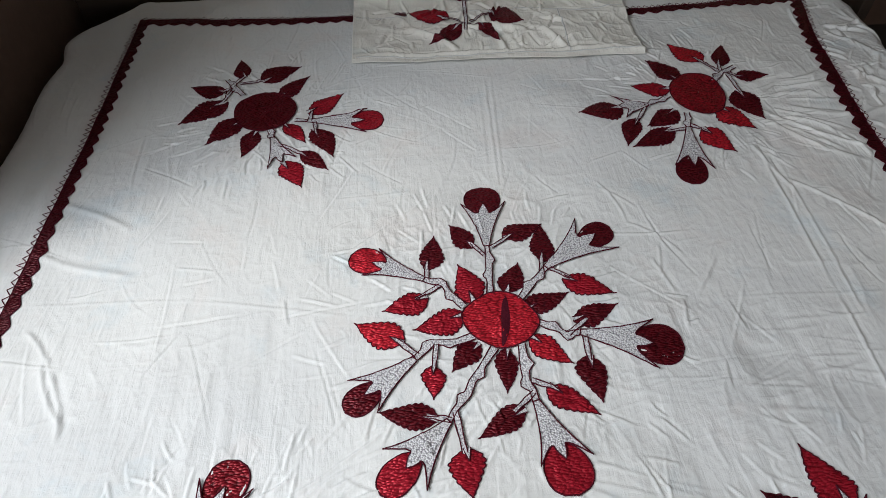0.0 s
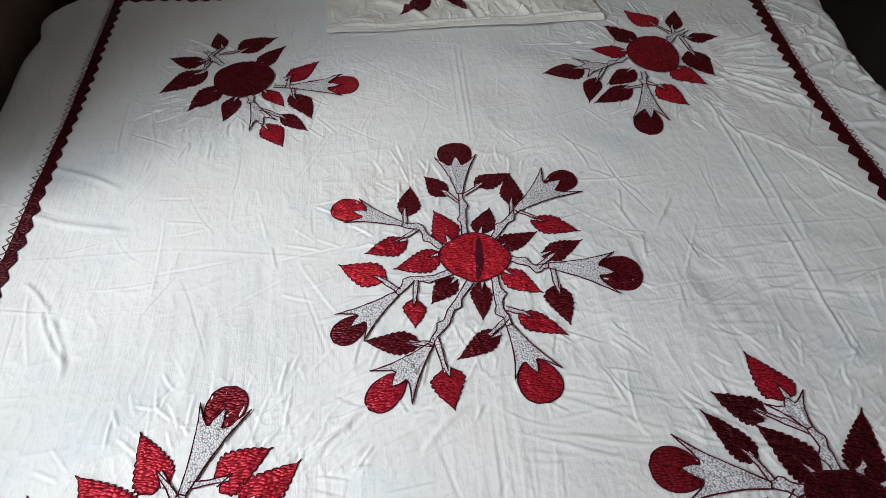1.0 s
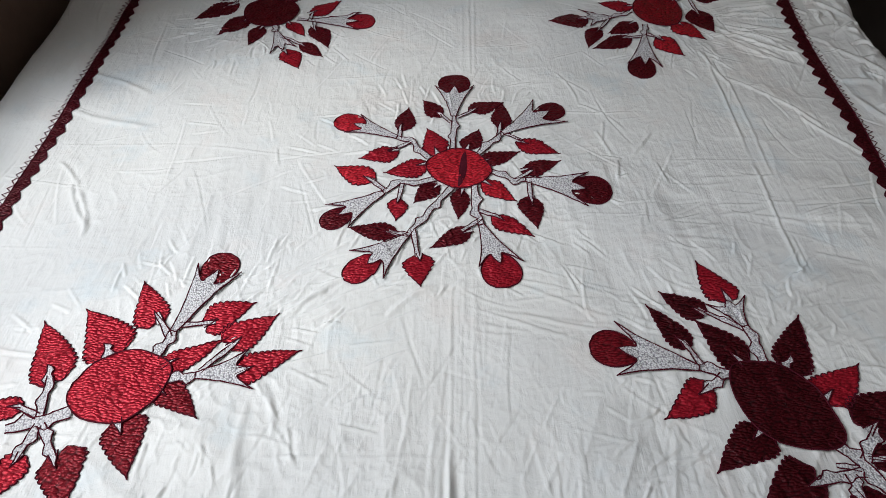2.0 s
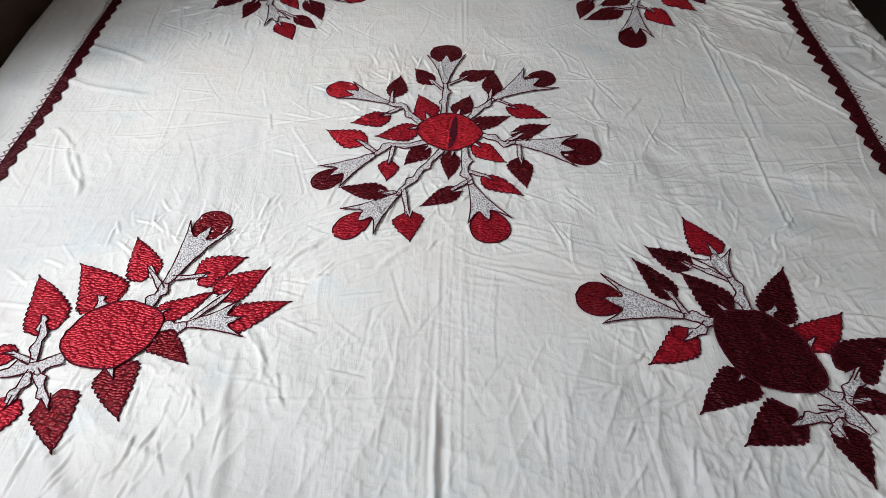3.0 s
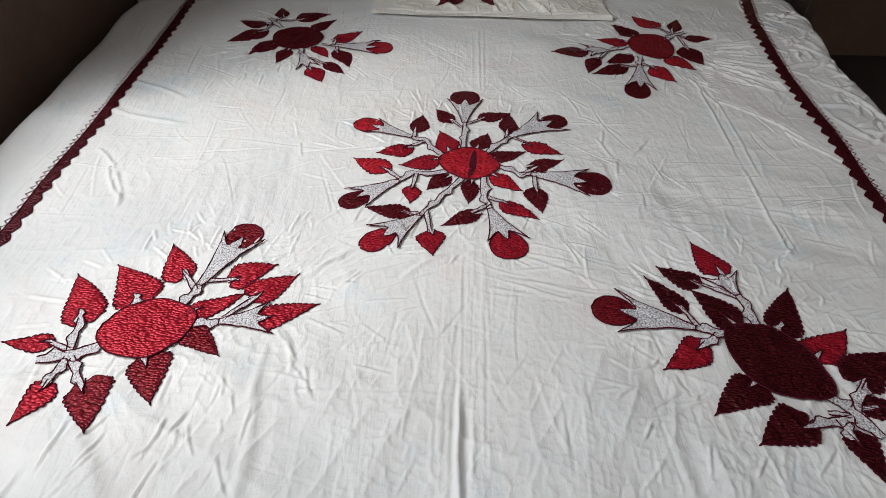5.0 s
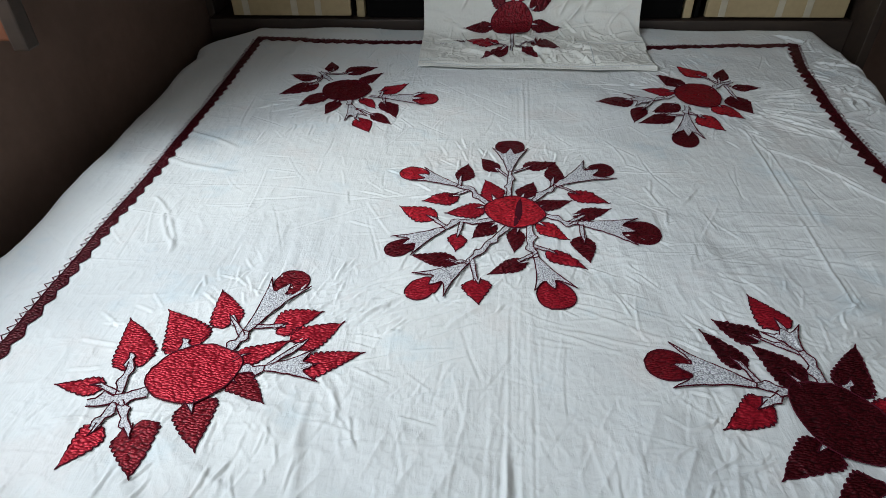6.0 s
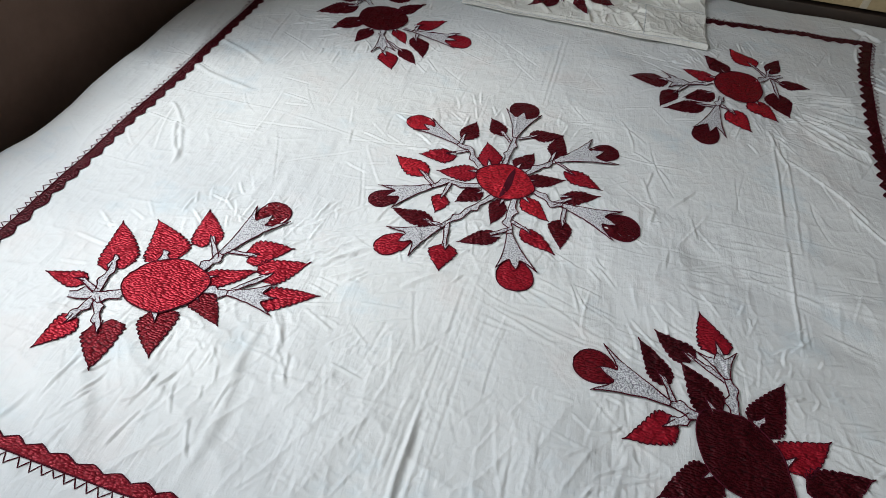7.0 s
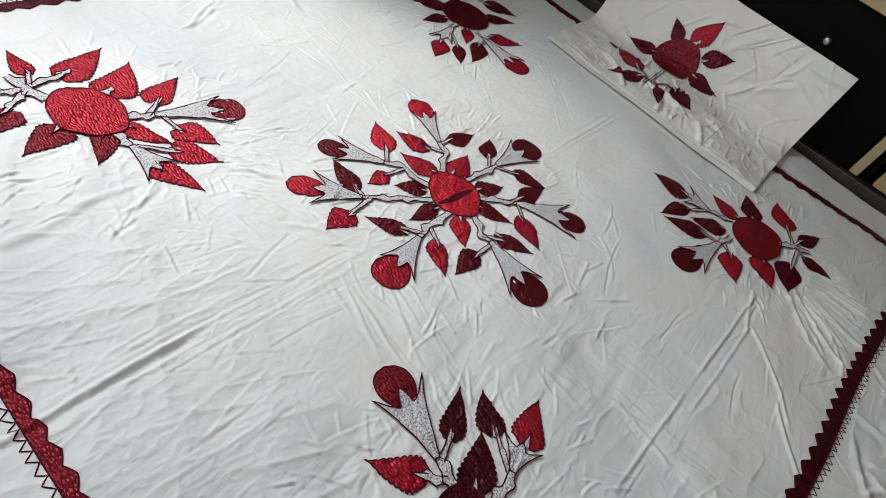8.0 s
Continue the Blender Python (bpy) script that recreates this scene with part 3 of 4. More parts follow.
def border(cloth, corners, broad, mat):
    """A scalloped satin band along a line, with a zigzag of dark thread on its outer side (the left of its run)."""
    p = np.array(corners, float)
    seg = np.linalg.norm(np.diff(p, axis=0), axis=1)
    at = np.concatenate([[0], np.cumsum(seg)])
    total = at[-1]
    count = int(total / 0.004)
    s = np.linspace(0, total, count)
    line = np.stack([np.interp(s, at, p[:, 0]), np.interp(s, at, p[:, 1])], -1)
    k = np.ones(25) / 25
    pad = np.pad(line, ((12, 12), (0, 0)), mode="reflect", reflect_type="odd")
    line = np.stack([np.convolve(pad[:, i], k, "valid") for i in (0, 1)], -1)
    ahead = np.gradient(line, axis=0)
    ahead /= np.linalg.norm(ahead, axis=1)[:, None]
    inner = np.stack([ahead[:, 1], -ahead[:, 0]], -1)
    beat = s / 0.038 + 0.25 * value_noise(1, s * 9, 0 * s)
    wide = broad * (0.018 + 0.0125 * (1 - np.abs(2 * (beat % 1) - 1)) ** 0.8 + 0.0012 * value_noise(4, s * 60, 0 * s))
    inside = np.stack([line + inner * (wide * q)[:, None] for q in np.linspace(0, 1, 6)], 1)
    surface = on(cloth)
    ob = patch("border", cloth, mat, surface, inside, [(inside[:, 0], False), (inside[:, -1], False)], 0.0016, 0.0008, 0.0022, "maroon satin band with a scalloped inner edge")
    zig, where, turn = [], 0.004, 0
    while where < total - 0.004:
        i = min(int(where / total * (count - 1)), count - 1)
        out = -0.0015 if turn % 2 == 0 else -0.0125 - 0.003 * float(value_noise(6, where * 40, 0.0))
        zig.append(line[i] + inner[i] * out)
        where += 0.0088 + 0.0016 * float(value_noise(7, where * 33, 0.0))
        turn += 1
    dense = []
    for a, b in zip(zig[:-1], zig[1:]):
        dense += [a + (b - a) * q for q in (0, 0.33, 0.67)]
    v, f = cord(surface, np.array(dense), 0.0018, 0.0009, 0.0006)
    mesh_object("zigzag_stitch", v, f, [THREAD], cloth, "zigzag of dark thread")
    return ob


# one satin in two tones: the foot run's brighter light is in its colour
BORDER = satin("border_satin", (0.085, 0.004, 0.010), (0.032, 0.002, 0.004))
BORDER_LIT = satin("border_satin_lit", (0.29, 0.011, 0.024), (0.20, 0.008, 0.016))

# ---- the room ----
def wall(name, lo, hi, mat, label):
    ob = block(name, lo, hi, mat, None, "", 0.0)
    return tagged(ob, label, "wall", kind="structure")


floor = tagged(block("floor", (-1.4, -3.1, -0.1), (2.7, 1.9, 0.0), CEMENT, bevel=0), "dark worn cement floor", "floor", kind="structure")
ceiling = tagged(block("ceiling", (-1.4, -3.1, 2.7), (2.7, 1.9, 2.8), WHITEWASH, bevel=0), "whitewashed flat ceiling", "ceiling", kind="structure")
wall("wall_north", (-1.12, 1.75, 0.0), (2.6, 1.9, 2.7), PLASTER, "dim plastered wall behind the headboard")
wall("wall_east", (2.6, -3.0, 0.0), (2.7, 1.9, 2.7), PLASTER, "dim plastered side wall")

# wall with a window beside the bed, in four pieces round the opening
WX, WT = -1.12, 0.24
SILL, HEADZ, Y0, Y1 = 0.76, 2.35, -1.02, 0.27
bm = bmesh.new()
box(bm, (WX - WT, -3.1, 0.0), (WX, 1.9, SILL), 0)
box(bm, (WX - WT, -3.1, HEADZ), (WX, 1.9, 2.7), 0)
box(bm, (WX - WT, -3.1, SILL), (WX, Y0, HEADZ), 0)
box(bm, (WX - WT, Y1, SILL), (WX, 1.9, HEADZ), 0)
tagged(part("wall_west", bm, PLASTER), "brownish mauve plastered wall beside the bed", "wall", kind="structure")
# wall out of view; its opening is made up to go with the fill lamp
bm = bmesh.new()
box(bm, (WX, -3.1, 0.0), (0.1, -3.0, 2.7), 0)
box(bm, (1.1, -3.1, 0.0), (2.6, -3.0, 2.7), 0)
box(bm, (0.1, -3.1, 2.05), (1.1, -3.0, 2.7), 0)
tagged(part("wall_south", bm, PLASTER), "unseen plastered wall with an added opening at the fill lamp", "wall", kind="structure")

window = tagged(new("window_1"), "wooden window with a leaf swung into the room", "window", kind="structure")
window.location = (WX, -0.3, SILL)


def under(ob, parent):
    ob.parent = parent
    ob.matrix_parent_inverse = Matrix.Translation(parent.location).inverted()
    return ob


for nm, lo, hi in (("window_frame", (WX - 0.10, Y0, SILL), (WX - 0.04, Y0 + 0.05, HEADZ)), ("window_frame", (WX - 0.10, Y1 - 0.05, SILL), (WX - 0.04, Y1, HEADZ)),
                   ("window_frame", (WX - 0.10, Y0 + 0.052, HEADZ - 0.05), (WX - 0.04, Y1 - 0.052, HEADZ)), ("window_sill", (WX - 0.14, Y0 + 0.052, SILL + 0.002), (WX + 0.015, Y1 - 0.052, SILL + 0.03)),
                   ("window_frame", (WX - 0.10, -0.43, SILL + 0.032), (WX - 0.04, -0.395, HEADZ - 0.052))):
    under(block(nm, lo, hi, SHUTTER), window)
LEAFY = 0.219
under(block("shutter", (WX - 0.035, LEAFY, 0.793), (-1.052, LEAFY + 0.03, 1.92), SHUTTER, label="orange-brown wooden window leaf"), window)
under(block("edge_strip", (-1.0515, LEAFY - 0.004, 0.774), (-1.020, LEAFY + 0.034, 1.922), DARKWOOD, label="dark edge of the window leaf"), window)

# ---- bed ----
bed = tagged(new("bed"), "dark wooden bed with a cream and black headboard", "bed")
bed.location = (0.0, 1.0, 0.0)
HB = 1.235
HEAD_PARTS = (
    ("base_rail", (-1.09, HB - 0.005, 0.02), (1.115, HB + 0.05, 0.522), DARKWOOD, "dark brown base rail"),
    ("side_panel", (1.117, HB - 0.10, 0.0), (1.15, HB + 0.34, 0.98), DARKWOOD, "dark brown end panel"),
    ("side_panel", (-1.112, HB + 0.052, 0.0), (-1.085, HB + 0.34, 0.98), DARKWOOD, "dark brown end panel"),
    ("back_panel", (-1.08, HB + 0.315, 0.02), (1.112, HB + 0.338, 0.90), BLACK, ""),
    ("shelf", (-1.08, HB + 0.053, 0.500), (1.112, HB + 0.312, 0.520), DARKWOOD, ""),
    ("centre_panel", (-0.528, HB + 0.012, 0.524), (0.545, HB + 0.032, 0.892), BLACK, "black laminate centre panel"),
    ("post", (0.552, HB + 0.012, 0.5245), (0.580, HB + 0.05, 0.894), CREAM, "cream upright strip"),
    ("post", (-0.566, HB + 0.012, 0.5245), (-0.538, HB + 0.05, 0.894), CREAM, "cream upright strip"),
    ("divider", (0.592, HB + 0.02, 0.5245), (0.606, HB + 0.31, 0.894), BLACK, ""),
    ("divider", (-0.592, HB + 0.02, 0.5245), (-0.578, HB + 0.31, 0.894), BLACK, ""),
    ("niche_shelf", (0.609, HB + 0.03, 0.672), (1.110, HB + 0.31, 0.686), DARKWOOD, ""),
    ("niche_shelf", (-1.078, HB + 0.03, 0.672), (-0.595, HB + 0.31, 0.686), DARKWOOD, ""),
    ("top_rail", (-1.112, HB - 0.012, 0.897), (1.115, HB + 0.335, 0.955), CREAM, "cream top ledge"),
    ("side_rail", (0.86, -0.72, 0.12), (0.90, HB - 0.008, 0.26), DARKWOOD, ""),
    ("side_rail", (-0.98, -0.72, 0.12), (-0.94, HB - 0.008, 0.26), DARKWOOD, ""),
    ("foot_rail", (-0.98, -0.765, 0.10), (0.90, -0.723, 0.26), DARKWOOD, ""),
    ("slat_base", (-0.938, -0.72, 0.20), (0.858, HB - 0.008, 0.235), DARKWOOD, ""),
    ("leg", (-0.98, -0.765, 0.0), (-0.91, -0.70, 0.098), DARKWOOD, ""),
    ("leg", (0.83, -0.765, 0.0), (0.90, -0.70, 0.098), DARKWOOD, ""),
)
for nm, lo, hi, mat, lab in HEAD_PARTS:
    under(block(nm, lo, hi, mat, None, lab), bed)


def drawer(x0, x1):
    front = under(block("drawer", (x0, HB + 0.006, 0.530), (x1, HB + 0.028, 0.668), CREAM, None, "cream drawer front with pale stripes"), bed)
    w = x1 - x0
    for q in (0.09, 0.50, 0.70):
        under_part = block("stripe", (x0 + w * q, HB + 0.0035, 0.532), (x0 + w * q + 0.022, HB + 0.0075, 0.666), STRIPE, None, "", 0.001)
        under_part.parent = front
        under_part.matrix_parent_inverse = front.matrix_parent_inverse.copy() @ Matrix.Identity(4)
    bm = bmesh.new()
    ring = []
    for k in range(20):
        a = 2 * math.pi * k / 20
        ring.append([bm.verts.new(((0.017 + 0.0035 * math.cos(b)) * math.cos(a), 0.0035 * math.sin(b), (0.017 + 0.0035 * math.cos(b)) * math.sin(a))) for b in (0, 1.57, 3.14, 4.71)])
    for k in range(20):
        for j in range(4):
            bm.faces.new((ring[k][j], ring[k][(j + 1) % 4], ring[(k + 1) % 20][(j + 1) % 4], ring[(k + 1) % 20][j]))
    bmesh.ops.transform(bm, matrix=Matrix.Translation((x0 + w * 0.47, HB - 0.003, 0.612)), verts=bm.verts)
    pull = part("ring_pull", bm, STEEL, front, "brass-coloured ring pull", True)
    bm = bmesh.new()
    bmesh.ops.create_uvsphere(bm, u_segments=12, v_segments=8, radius=0.007, matrix=Matrix.Translation((x0 + w * 0.47, HB + 0.002, 0.626)))
    part("rosette", bm, STEEL, front, "", True)
    return front


def loosen(front):
    for child in front.children:
        child.matrix_parent_inverse = Matrix.Translation((0, 0, 0))
    front.matrix_parent_inverse = Matrix.Translation(bed.location).inverted()


for x0, x1 in ((0.625, 1.085), (-1.00, -0.585)):
    loosen(drawer(x0, x1))
bm = bmesh.new()
bmesh.ops.create_cone(bm, cap_ends=True, segments=20, radius1=0.011, radius2=0.009, depth=0.016, matrix=Matrix.Translation((0.264, HB + 0.002, 0.778)) @ Matrix.Rotation(radians(90), 4, "X"))
bmesh.ops.bevel(bm, geom=[e for e in bm.edges], offset=0.002, segments=1, affect="EDGES")
under(part("knob", bm, STEEL, None, "small round steel knob", True), bed)

# folded cloth in the niche
bm = bmesh.new()
for k, (w, h) in enumerate(((0.16, 0.020), (0.155, 0.018), (0.15, 0.020))):
    z = 0.688 + 0.020 * k
    box(bm, (0.68 + 0.004 * k, HB + 0.05, z), (0.68 + w, HB + 0.20, z + h), 0.007)
tagged(part("folded_cloth", bm, BLUE, smoothed=True), "folded blue cloth lying in the headboard niche", "cloth")

# mattress
bm = box(bmesh.new(), (-0.995, -0.745, 0.236), (0.87, 1.205, 0.488), 0.05)
tagged(part("mattress", bm, TICKING, smoothed=True), "thick pale mattress under the bedsheet", "mattress")

# ---- bedsheet ----
us = np.concatenate([np.arange(-1.30, -1.06, 0.02), np.arange(-1.06, 1.02, 0.0022), np.arange(1.02, 1.36, 0.012)])
vs = np.concatenate([np.arange(-1.16, -0.82, 0.015), np.arange(-0.82, 1.2501, 0.0022)])
U, V = np.meshgrid(us, vs)
first = (np.arange(len(vs) - 1)[:, None] * len(us) + np.arange(len(us) - 1)[None, :]).ravel()
quads = np.stack([first, first + 1, first + len(us) + 1, first + len(us)], -1)
sheet = mesh_object("bedsheet", sheet_point(U, V).reshape(-1, 3), quads, [SHEET])
tagged(sheet, "white cotton bedsheet with red rose applique, creased on the bed", "bedsheet")
SURFACE[sheet.name] = sheet_point

LEFT = ((-0.872, -0.630), (-0.880, -0.34), (-0.874, 0.10), (-0.868, 0.45), (-0.872, 0.80), (-0.882, 1.106))
TOP = ((-0.882, 1.106), (-0.60, 1.088), (-0.32, 1.072), (0.05, 1.055), (0.42, 1.045), (0.87, 1.068))
RIGHT = ((0.87, 1.068), (0.818, 0.88), (0.782, 0.66), (0.757, 0.45), (0.736, 0.18), (0.708, -0.10), (0.69, -0.36), (0.672, -0.742))
FOOT = ((0.672, -0.742), (0.30, -0.712), (-0.07, -0.684), (-0.31, -0.664), (-0.56, -0.650), (-0.70, -0.640), (-0.872, -0.630))
for run, broad, mat in ((LEFT, 0.82, BORDER), (TOP, 0.95, BORDER), (RIGHT, 1.08, BORDER), (FOOT, 0.72, BORDER_LIT)):
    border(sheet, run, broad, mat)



def flower_far_wall(cloth):
    head = flower_head(cloth, (-0.508, 0.680), 0.133, 0.134, -7, DARK)
    leaf(head, (-0.570, 0.816), (-0.594, 0.890), 0.040, 0.26, DARK)
    leaf(head, (-0.523, 0.794), (-0.447, 0.847), 0.063, 0.27, DARK)
    leaf(head, (-0.479, 0.732), (-0.420, 0.802), 0.045, 0.36, DARK)
    leaf(head, (-0.412, 0.674), (-0.342, 0.728), 0.049, 0.40, RED)
    leaf(head, (-0.608, 0.759), (-0.684, 0.786), 0.048, 0.43, DARK)
    leaf(head, (-0.603, 0.720), (-0.681, 0.648), 0.065, 0.40, DARK)
    leaf(head, (-0.558, 0.651), (-0.620, 0.582), 0.059, 0.34, DARK)
    leaf(head, (-0.519, 0.608), (-0.541, 0.534), 0.043, 0.20, DARK)
    leaf(head, (-0.459, 0.628), (-0.416, 0.566), 0.036, 0.33, RED)
    leaf(head, (-0.396, 0.603), (-0.357, 0.521), 0.050, 0.21, DARK)
    leaf(head, (-0.418, 0.532), (-0.362, 0.483), 0.037, 0.48, DARK)
    leaf(head, (-0.451, 0.503), (-0.410, 0.434), 0.051, 0.22, RED)
    bud(head, (-0.414, 0.640), (-0.285, 0.672), (-0.286, 0.588), (-0.250, 0.629), 0.066, RED)
    calyx(head, (-0.483, 0.590), (-0.481, 0.486), (-0.427, 0.522))
    stem(head, 0.012, (-0.440, 0.644), (-0.414, 0.640))
    stem(head, 0.012, (-0.491, 0.615), (-0.482, 0.586))
    stem(head, 0.009, (-0.409, 0.639), (-0.406, 0.675))
    stem(head, 0.009, (-0.398, 0.636), (-0.391, 0.591))
    stem(head, 0.009, (-0.473, 0.567), (-0.410, 0.527))
    stem(head, 0.014, (-0.562, 0.740), (-0.588, 0.773), (-0.609, 0.806))
    stem(head, 0.009, (-0.593, 0.778), (-0.572, 0.812))
    stem(head, 0.009, (-0.577, 0.785), (-0.521, 0.796))
    stem(head, 0.009, (-0.592, 0.773), (-0.610, 0.757))
    stem(head, 0.009, (-0.588, 0.764), (-0.606, 0.718))


def flower_far_side(cloth):
    head = flower_head(cloth, (0.445, 0.653), 0.120, 0.152, -15, GARNET)
    leaf(head, (0.492, 0.779), (0.448, 0.855), 0.070, 0.37, BRIGHT)
    leaf(head, (0.530, 0.761), (0.571, 0.841), 0.041, 0.34, DARK)
    leaf(head, (0.558, 0.712), (0.627, 0.712), 0.039, 0.43, DARK)
    leaf(head, (0.541, 0.658), (0.562, 0.567), 0.070, 0.21, DARK)
    leaf(head, (0.479, 0.601), (0.527, 0.534), 0.071, 0.20, BRIGHT)
    leaf(head, (0.416, 0.529), (0.459, 0.465), 0.061, 0.18, BRIGHT)
    leaf(head, (0.347, 0.537), (0.259, 0.489), 0.049, 0.35, DARK)
    leaf(head, (0.372, 0.596), (0.305, 0.550), 0.052, 0.30, DARK)
    leaf(head, (0.258, 0.617), (0.174, 0.602), 0.066, 0.18, DARK)
    leaf(head, (0.284, 0.569), (0.247, 0.494), 0.041, 0.29, DARK)
    leaf(head, (0.384, 0.675), (0.310, 0.694), 0.049, 0.44, RED)
    leaf(head, (0.415, 0.709), (0.369, 0.788), 0.058, 0.39, DARK)
    bud(head, (0.384, 0.537), (0.319, 0.424), (0.397, 0.412), (0.337, 0.375), 0.060, DARK)
    calyx(head, (0.324, 0.621), (0.250, 0.661), (0.264, 0.577))
    stem(head, 0.012, (0.378, 0.647), (0.324, 0.623))
    stem(head, 0.009, (0.320, 0.621), (0.282, 0.561))
    stem(head, 0.012, (0.396, 0.584), (0.384, 0.537))
    stem(head, 0.009, (0.379, 0.534), (0.338, 0.530))
    stem(head, 0.009, (0.391, 0.544), (0.421, 0.519))
    stem(head, 0.014, (0.486, 0.687), (0.527, 0.728), (0.564, 0.748))
    stem(head, 0.009, (0.520, 0.734), (0.492, 0.779))
    stem(head, 0.009, (0.525, 0.733), (0.533, 0.768))
    stem(head, 0.009, (0.537, 0.727), (0.562, 0.711))
    stem(head, 0.01, (0.537, 0.718), (0.544, 0.653))


def flower_centre(cloth):
    head = flower_head(cloth, (-0.068, 0.095), 0.113, 0.106, -10, BRIGHT, 180, almond=True)
    leaf(head, (-0.098, 0.252), (-0.136, 0.299), 0.042, 0.52, DARK)
    leaf(head, (-0.036, 0.268), (0.027, 0.298), 0.044, 0.23, DARK)
    leaf(head, (0.018, 0.212), (0.034, 0.291), 0.042, 0.30, DARK)
    leaf(head, (-0.181, 0.207), (-0.163, 0.276), 0.042, 0.28, DARK)
    leaf(head, (-0.108, 0.133), (-0.130, 0.205), 0.052, 0.28, RED)
    leaf(head, (-0.050, 0.150), (-0.029, 0.207), 0.043, 0.22, DARK)
    leaf(head, (-0.186, 0.146), (-0.252, 0.123), 0.044, 0.36, RED)
    leaf(head, (-0.128, 0.107), (-0.205, 0.089), 0.048, 0.38, RED)
    leaf(head, (-0.228, 0.064), (-0.294, 0.105), 0.051, 0.37, BRIGHT)
    leaf(head, (-0.180, 0.017), (-0.186, -0.031), 0.037, 0.26, RED)
    leaf(head, (-0.109, 0.052), (-0.150, 0.010), 0.039, 0.42, DARK)
    leaf(head, (-0.183, -0.065), (-0.259, -0.046), 0.042, 0.37, DARK)
    leaf(head, (-0.142, -0.115), (-0.137, -0.178), 0.051, 0.16, RED)
    leaf(head, (-0.056, -0.063), (-0.123, -0.094), 0.038, 0.26, DARK)
    leaf(head, (-0.065, 0.038), (-0.078, -0.028), 0.035, 0.30, DARK)
    leaf(head, (-0.024, 0.059), (0.029, 0.012), 0.042, 0.40, BRIGHT)
    leaf(head, (-0.010, -0.027), (0.047, -0.076), 0.040, 0.19, RED)
    leaf(head, (0.058, 0.015), (0.056, -0.054), 0.045, 0.07, DARK)
    leaf(head, (0.050, 0.087), (0.121, 0.105), 0.040, 0.29, DARK)
    leaf(head, (0.051, 0.168), (0.122, 0.131), 0.044, 0.39, RED)
    leaf(head, (-0.024, 0.112), (0.045, 0.141), 0.040, 0.28, DARK)
    bud(head, (-0.073, 0.249), (-0.109, 0.358), (-0.025, 0.358), (-0.066, 0.403), 0.067, DARK)
    bud(head, (0.022, 0.193), (0.095, 0.303), (0.157, 0.227), (0.152, 0.279), 0.053, DARK)
    bud(head, (-0.186, 0.181), (-0.260, 0.255), (-0.290, 0.197), (-0.309, 0.245), 0.056, BRIGHT)
    bud(head, (0.052, 0.061), (0.169, 0.073), (0.154, -0.015), (0.203, 0.020), 0.071, DARK)
    bud(head, (-0.207, 0.034), (-0.308, 0.005), (-0.264, -0.051), (-0.310, -0.045), 0.046, DARK)
    bud(head, (-0.163, -0.069), (-0.257, -0.105), (-0.199, -0.167), (-0.260, -0.166), 0.047, RED)
    bud(head, (-0.036, -0.048), (-0.047, -0.146), (0.027, -0.134), (-0.004, -0.185), 0.065, RED)
    stem(head, 0.013, (-0.079, 0.143), (-0.074, 0.205), (-0.072, 0.249))
    stem(head, 0.013, (-0.033, 0.130), (-0.009, 0.159), (0.022, 0.193))
    stem(head, 0.013, (-0.124, 0.122), (-0.146, 0.151), (-0.154, 0.169), (-0.186, 0.181))
    stem(head, 0.013, (-0.011, 0.086), (0.032, 0.059), (0.052, 0.061))
    stem(head, 0.013, (-0.113, 0.068), (-0.141, 0.059), (-0.179, 0.060), (-0.207, 0.034))
    stem(head, 0.013, (-0.084, 0.045), (-0.124, -0.010), (-0.133, -0.030), (-0.154, -0.054), (-0.163, -0.069))
    stem(head, 0.015, (-0.042, 0.049), (-0.044, -0.014), (-0.038, -0.031), (-0.036, -0.049))
    stem(head, 0.008, (-0.078, 0.227), (-0.099, 0.256))
    stem(head, 0.008, (-0.066, 0.245), (-0.030, 0.270))
    stem(head, 0.009, (0.013, 0.183), (0.018, 0.218))
    stem(head, 0.008, (0.028, 0.191), (0.059, 0.167))
    stem(head, 0.009, (-0.181, 0.180), (-0.179, 0.218))
    stem(head, 0.008, (-0.159, 0.168), (-0.201, 0.142))
    stem(head, 0.009, (0.032, 0.059), (0.068, 0.085))
    stem(head, 0.01, (0.058, 0.056), (0.056, 0.011))
    stem(head, 0.01, (-0.203, 0.039), (-0.237, 0.070))
    stem(head, 0.009, (-0.173, 0.058), (-0.180, 0.013))
    stem(head, 0.01, (-0.160, -0.068), (-0.194, -0.059))
    stem(head, 0.01, (-0.153, -0.057), (-0.145, -0.119))
    stem(head, 0.01, (-0.037, -0.015), (-0.002, -0.031))
    stem(head, 0.009, (-0.036, -0.034), (-0.070, -0.063))


